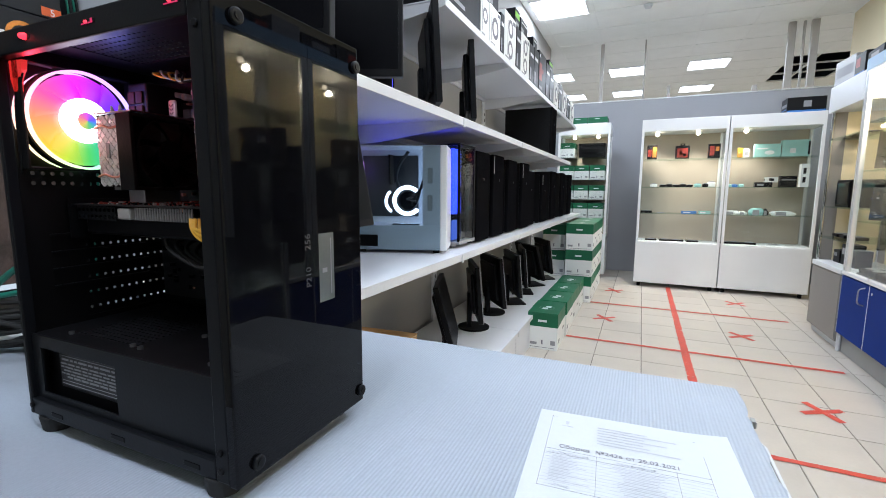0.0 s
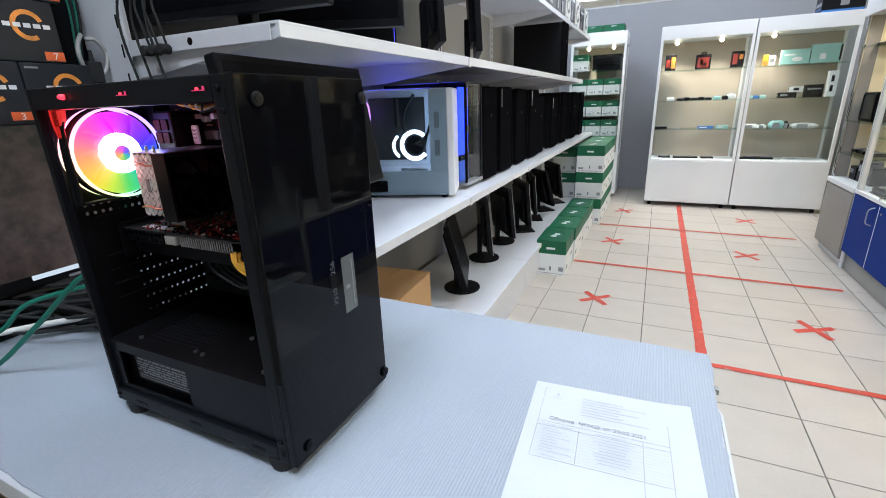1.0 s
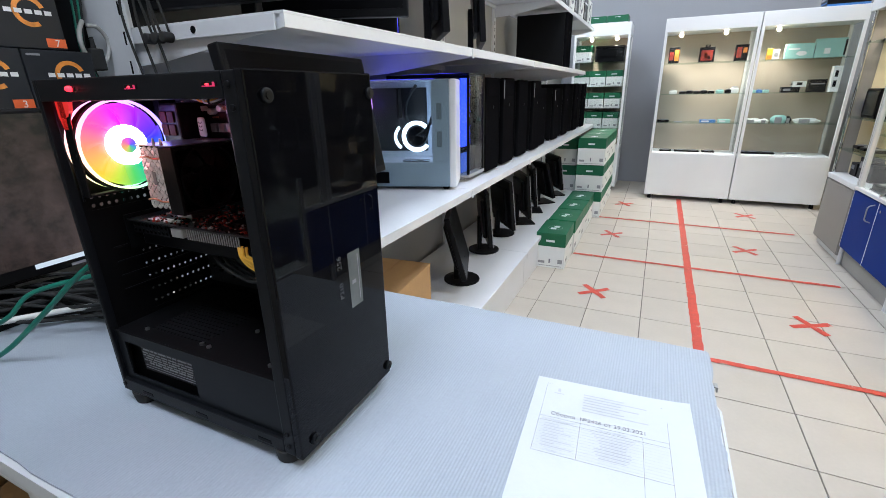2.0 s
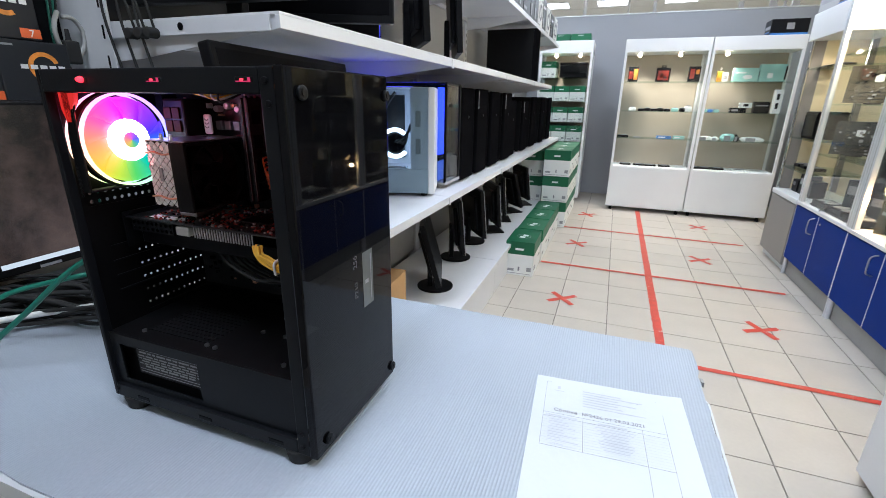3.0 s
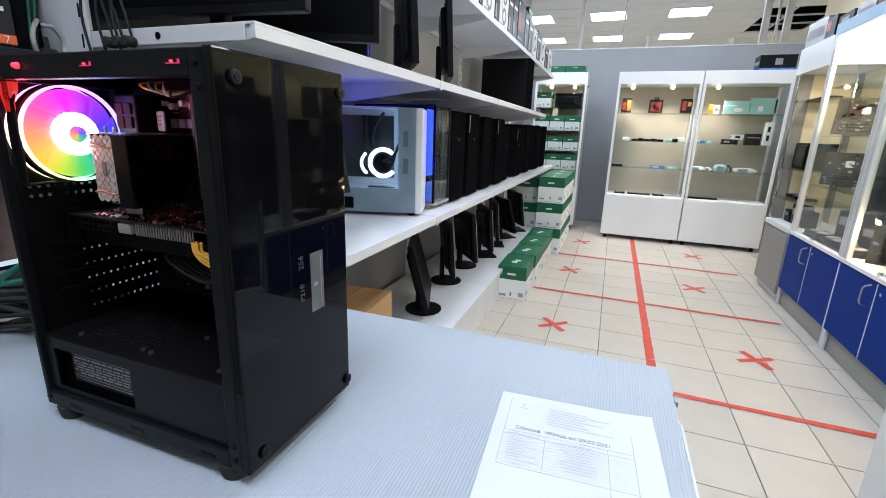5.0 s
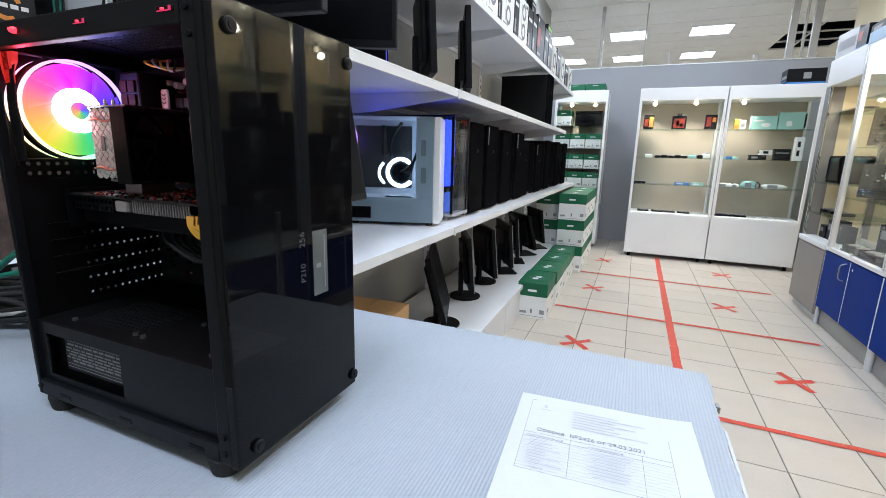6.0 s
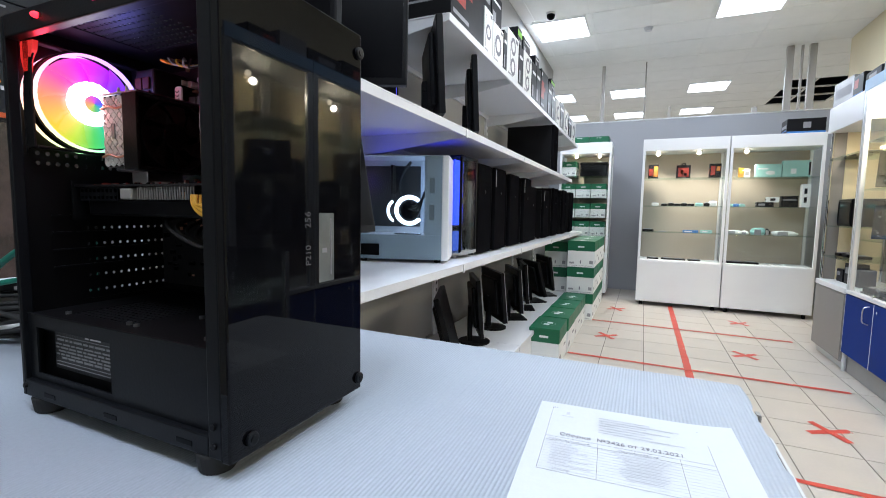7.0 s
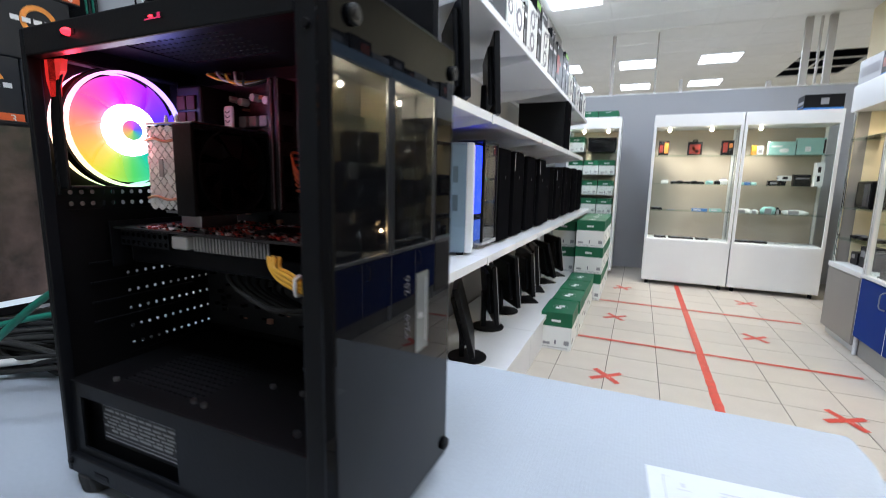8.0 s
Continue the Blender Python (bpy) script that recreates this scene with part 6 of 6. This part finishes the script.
def blue_cabinet(y0, y1):
    t = thing("blue_glass_cabinet", (RX, (y0 + y1) / 2, 0), "tall aluminium glass cabinet on blue doors with a grey plinth", "display cabinet", "blue glass cabinets")
    w = (y1 - y0) / 2 - 0.002
    body = part("base_cabinet", boxes((0.02, RD, -w, w, 0.14, 0.57), bevel=0.002), M_WHITE, t)
    part("plinth", boxes((0.035, RD, -w, w, 0.0, 0.14)), M_PLINTH, t)
    for y in (-w + 0.012, w - 0.012):
        part("foot", cyl(0.014, 0.14, (0.02, y, 0.07), seg=12), M_WHITE_METAL, t)
    for s, ys in ((-1, (-w + 0.003, -0.002)), (1, (0.002, w - 0.003))):
        dr = part("door", boxes((0, 0.018, ys[0], ys[1], 0.14, 0.563), bevel=0.0015), M_BLUE, t, "blue laminate door")
        if s == 1:
            part("handle", tube([(-0.0, ys[0] + 0.055, 0.42), (-0.03, ys[0] + 0.055, 0.435), (-0.034, ys[0] + 0.055, 0.48), (-0.03, ys[0] + 0.055, 0.525), (0, ys[0] + 0.055, 0.54)], 0.0042), M_STEEL, dr, "bowed metal handle")
        else:
            part("lock", cyl(0.009, 0.006, (-0.002, ys[1] - 0.05, 0.52), "x", 16, bevel=0.001), M_CHROME, dr)
        for yy in ys:
            part("edge_strip", boxes((-0.0008, 0.004, yy - 0.001 if yy > 0 else yy - 0.001, yy + 0.001, 0.14, 0.563)), M_WHITE, dr)
    part("worktop", boxes((-0.004, RD, -w, w, 0.572, 0.596), bevel=0.002), M_WHITE, t)
    for y in (-w, w - 0.05):
        part("front_post", boxes((0, 0.03, y, y + 0.05, 0.596, 2.0), bevel=0.004), M_ALU, t)
        part("post_groove", boxes((-0.0006, 0.0004, y + 0.022, y + 0.026, 0.6, 1.98)), M_PLINTH, t)
        part("rear_post", boxes((RD - 0.03, RD, y, y + 0.05, 0.596, 2.0), bevel=0.002), M_ALU, t)
    part("top_rail", boxes((0, 0.03, -w + 0.05, w - 0.05, 1.97, 2.0), (RD - 0.03, RD, -w + 0.03, w - 0.03, 1.97, 2.0), bevel=0.002), M_ALU, t)
    part("top_panel", boxes((0.012, RD, -w, w, 2.0, 2.012)), M_WHITE, t)
    part("fascia", boxes((-0.004, 0.011, -w, w, 1.985, 2.06), bevel=0.001), M_FASCIA, t, "pale blue top fascia")
    part("back_panel", boxes((RD - 0.01, RD - 0.004, -w + 0.03, w - 0.03, 1.31, 1.97)), M_CREAM, t, "cream upper back")
    # lower back: grey with the missing lamp light put into its colour
    part("back_panel", boxes((RD - 0.012, RD - 0.004, -w + 0.03, w - 0.03, 0.596, 1.308)), M_BACK_SHADED, t, "grey lower back darkened where lamp light falls short")
    for ys in ((-w + 0.03, 0.01), (-0.01, w - 0.03)):
        g = part("sliding_pane", boxes((0.008 if ys[0] < -0.05 else 0.016, 0.012 if ys[0] < -0.05 else 0.02, ys[0], ys[1], 0.6, 1.97)), M_GLASS, t)
        g.visible_shadow = False
    for z in (1.31, 0.96, 1.64):
        g = part("glass_shelf", boxes((0.03, RD - 0.012, -w + 0.008, w - 0.008, z - 0.006, z)), M_GLASS_SHELF, t)
        g.visible_shadow = False
    part("pane_lock", cyl(0.012, 0.02, (-0.004, 0.0, 0.612), "x", 16, bevel=0.002), M_CHROME, t)
    return t


blue_cabinet(-0.345, 0.525)
blue_cabinet(-1.215, -0.345)
blue_cabinet(-1.89, -1.215)
for x, y, z, w, h, mm in ((1.2, 0.3, 1.3102, 0.305, 0.244, M_PCB_BROWN), (1.2, 0.34, 0.9602, 0.27, 0.23, M_PCB), (1.19, -0.55, 1.3102, 0.3, 0.24, M_PCB_BROWN), (1.2, -0.52, 0.9602, 0.27, 0.22, M_PCB), (1.19, -0.56, 0.5962, 0.28, 0.22, M_PCB_BROWN), (1.19, -1.45, 1.3102, 0.28, 0.22, M_PCB_BROWN), (1.19, -1.45, 0.9602, 0.26, 0.2, M_PCB)):
    motherboard_on_show((x, y, z), w, h, "bare computer motherboard on show behind glass", mm, rz=58)
for y, z, h2 in ((-0.16, 0.9602, 0.16), (-0.97, 0.9602, 0.18), (-1.0, 1.3102, 0.15), (0.3, 0.5962, 0.2), (-0.05, 0.5962, 0.17)):
    product_box((RX + 0.25, y, z), 0.17, 0.1, h2, M_CARD_DARK, [(0.1, 0.6, 0.5, 0.8, M_PRINT_GREY)], "dark boxed component behind the cabinet glass", rz=180 + 20)
for y, z in ((0.28, 0.5962), (0.02, 0.5962), (-0.22, 0.5962), (-0.86, 0.5962)):
    t = thing("graphics_card_on_show", (RX + 0.1, y, z), "dark graphics card lying behind glass", "graphics card", "cards in the glass cabinet")
    part("cooler", boxes((-0.06, 0.06, -0.11, 0.11, 0.01, 0.045), bevel=0.006), M_PLASTIC, t)
    part("board", boxes((-0.065, 0.06, -0.115, 0.12, 0, 0.0095)), M_PCB, t)
    for yy in (-0.055, 0.055):
        part("fan", cyl(0.042, 0.004, (0, yy, 0.047), seg=24), M_PLINTH, t)
# warm lamps in the cabinets
for x, y, z in ((RX + 0.26, 0.16, 1.93), (RX + 0.26, -0.72, 1.93), (RX + 0.26, -1.5, 1.93), (RX + 0.09, -0.43, 0.83)):
    t = thing("cabinet_lamp", (x, y, z), "small warm lamp glowing inside the glass cabinet", "lamp", "cabinet lamps")
    part("bulb", ball(0.02 if z > 1 else 0.012), M_BULB if z > 1 else M_BULB_LOW, t, "glowing warm bulb")
    part("holder", cyl(0.014, 0.03, (0, 0, 0.034), seg=16), M_PLASTIC, t)
    if z < 1:
        part("bulb", ball(0.010, (0.02, 0.06, 0.012)), M_BULB_LOW, t, "glowing warm bulb")
        part("holder", cyl(0.012, 0.026, (0.02, 0.06, 0.04), seg=16), M_PLASTIC, t)
    bulb_light(x - 0.04, y, z - 0.05, 19.0 if z > 1 else 5.0, (1.0, 0.8, 0.52) if z > 1 else (1.0, 0.6, 0.25), 0.02 if z > 1 else 0.014, False)

# grey-based open corner shelf
t = thing("corner_display_shelf", (RX, 0.85, 0), "open corner display with chrome posts on a grey cabinet", "display shelf")
w = 0.32
part("base_cabinet", boxes((0.0, RD, -w, w - 0.05, 0.06, 0.56), bevel=0.002), M_GREY_LAM, t, "grey laminate base")
part("door", boxes((-0.006, -0.001, -w + 0.005, w - 0.055, 0.065, 0.55), bevel=0.001), M_GREY_LAM, t)
part("plinth", boxes((0.03, RD, -w, w - 0.06, 0, 0.06)), M_WHITE_METAL, t)
part("worktop", boxes((-0.008, RD, -w, w - 0.04, 0.562, 0.6), bevel=0.003), M_WHITE, t)
part("header", boxes((0, RD, -w, w, 1.8, 2.0), bevel=0.003), M_WHITE, t)
for x, y in ((0.02, w - 0.06), (0.02, -w + 0.02), (RD - 0.02, w - 0.06), (RD - 0.02, -w + 0.02)):
    part("post", cyl(0.011, 1.2, (x, y, 1.2), seg=14), M_CHROME, t)
for z in (0.8, 1.045, 1.585):
    s = part("glass_shelf", boxes((0.01, RD - 0.01, -w + 0.01, w - 0.05, z - 0.008, z), bevel=0.001), M_GLASS_SHELF, t)
    s.visible_shadow = False
part("side_board", boxes((RD - 0.012, RD - 0.002, 0.16, w - 0.04, 0.6, 1.8)), M_GREY_LAM, t)
part("back_panel", boxes((RD - 0.012, RD - 0.002, -w + 0.02, 0.158, 0.6, 1.8)), M_CREAM, t, "cream back panel")
part("end_board", boxes((0.03, 0.115, w - 0.046, w - 0.04, 0.6, 1.8)), M_GREY_LAM, t, "grey end board")
part("end_panel", boxes((0.116, RD - 0.014, w - 0.046, w - 0.04, 0.6, 1.8)), M_CREAM, t, "cream end panel")
t = thing("black_device", (RX + 0.06, 0.88, 1.0452), "glossy black boxy device on a glass shelf", "device")
part("body", boxes((0, 0.2, -0.13, 0.13, 0, 0.21), bevel=0.01), M_PLASTIC_DARK, t)
part("front_panel", boxes((-0.004, 0, -0.115, 0.115, 0.02, 0.19), bevel=0.001), M_GLOSS, t)
for y, w2, h2 in ((0.98, 0.12, 0.1), (0.82, 0.14, 0.16), (0.68, 0.1, 0.13)):
    product_box((RX + 0.1, y, 0.6002), w2, 0.1, h2, M_CARD_BLACK, [(0.1, 0.6, 0.5, 0.8, M_PRINT_GREY)], "small dark box on the corner display", rz=180)
for y in (0.72, 0.88, 1.02):
    gadget(RX + 0.15, 0.8002, 0.1, 0.03, M_PLASTIC, "small black device on a glass shelf", 0.1, y)
    gadget(RX + 0.15, 1.5852, 0.1, 0.025, M_PLASTIC, "small black device on the upper glass shelf", 0.1, y)

# boxes on top of the right cabinets
rnd = random.Random(23)
y = 1.15
k = 0
while y > -1.6:
    z0 = 2.0 if y > 0.5 else 2.012
    w2 = rnd.uniform(0.16, 0.34)
    h2 = rnd.uniform(0.1, 0.19)
    mm, pr, lb = ((M_SILVER, [(0.1, 0.9, 0.3, 0.7, M_PRINT_GREY)], "silver grey retail box on the cabinet"), (M_CARD_BLACK, [(0.1, 0.5, 0.4, 0.8, M_RED), (0.0, 1.0, 0.0, 0.12, M_BLUE_PRINT)], "black retail box with red print on the cabinet"), (M_CARD_DARK, [(0.0, 1.0, 0.0, 0.35, M_BLUE_PRINT), (0.2, 0.7, 0.5, 0.8, M_PRINT_GREY)], "dark retail box with a blue band on the cabinet"))[k % 3]
    if y - w2 < 0.5 < y:
        z0 = 2.012
    product_box((RX + 0.02, y - w2 / 2, z0), w2, 0.3, h2, mm, pr, lb, "boxes on the right cabinets", rz=180 + rnd.uniform(-4, 4))
    y -= w2 + 0.02
    k += 1

# low white counter at the end of the aisle
t = thing("white_counter", (0.595, -2.35, 0), "low white counter with a glass top section", "counter")
part("body", boxes((0, 0.9, -0.45, 0.45, 0.03, 0.45), bevel=0.003), M_WHITE, t)
part("plinth", boxes((0.03, 0.88, -0.42, 0.42, 0, 0.03)), M_PLINTH, t)
for x, y in ((0, -0.45), (0, 0.425), (0.875, -0.45), (0.875, 0.425)):
    part("post", boxes((x, x + 0.025, y, y + 0.025, 0.45, 0.9), bevel=0.002), M_ALU, t)
for row in ((0.006, 0.01, -0.425, 0.425, 0.45, 0.9), (0.025, 0.875, 0.435, 0.439, 0.45, 0.9)):
    g = part("pane", boxes(row), M_GLASS, t)
    g.visible_shadow = False
part("glass_top", boxes((0, 0.9, -0.45, 0.45, 0.9, 0.908), bevel=0.001), M_GLASS_SHELF, t)
for y in (-0.2, 0.1, 0.3):
    gadget(0.75, 0.4502, 0.12, 0.05, M_PLASTIC, "small black device in the white counter", 0.12, -2.35 + y)

# ---- ceiling light ----
for x, y in LAMPS:
    panel_light(x, y, ZC - 0.02, 27.0)

# ---- floor tiles, last ----
TX, TY = 0.311, 0.325
me = bpy.data.meshes.new("tile")
bm = boxes((-TX / 2 + 0.0022, TX / 2 - 0.0022, -TY / 2 + 0.0022, TY / 2 - 0.0022, -0.006, 0.0))
bmesh.ops.bevel(bm, geom=[e for e in bm.edges if e.verts[0].co.z > -0.001 and e.verts[1].co.z > -0.001], offset=0.0012, segments=1, affect="EDGES")
bm.to_mesh(me)
bm.free()
me.materials.append(M_TILE)
rest = []
for i in range(-13, 14):
    for j in range(-19, 35):
        cx, cy = 0.025 + TX * (i + 0.5), TY * (j + 0.5)
        if -1.15 < cx < 1.3 and -3.6 < cy < 3.45:
            ob = new("tile", me)
            ob.location = (cx, cy, 0)
            ob.parent = floor
        elif -4 < cx < 4 and -6 < cy < 10:
            rest.append((cx - TX / 2 + 0.0022, cx + TX / 2 - 0.0022, cy - TY / 2 + 0.0022, cy + TY / 2 - 0.0022, -0.006, 0.0))
tagged(part("far_tiles", boxes(*rest), M_TILE, floor), kind="stuff")
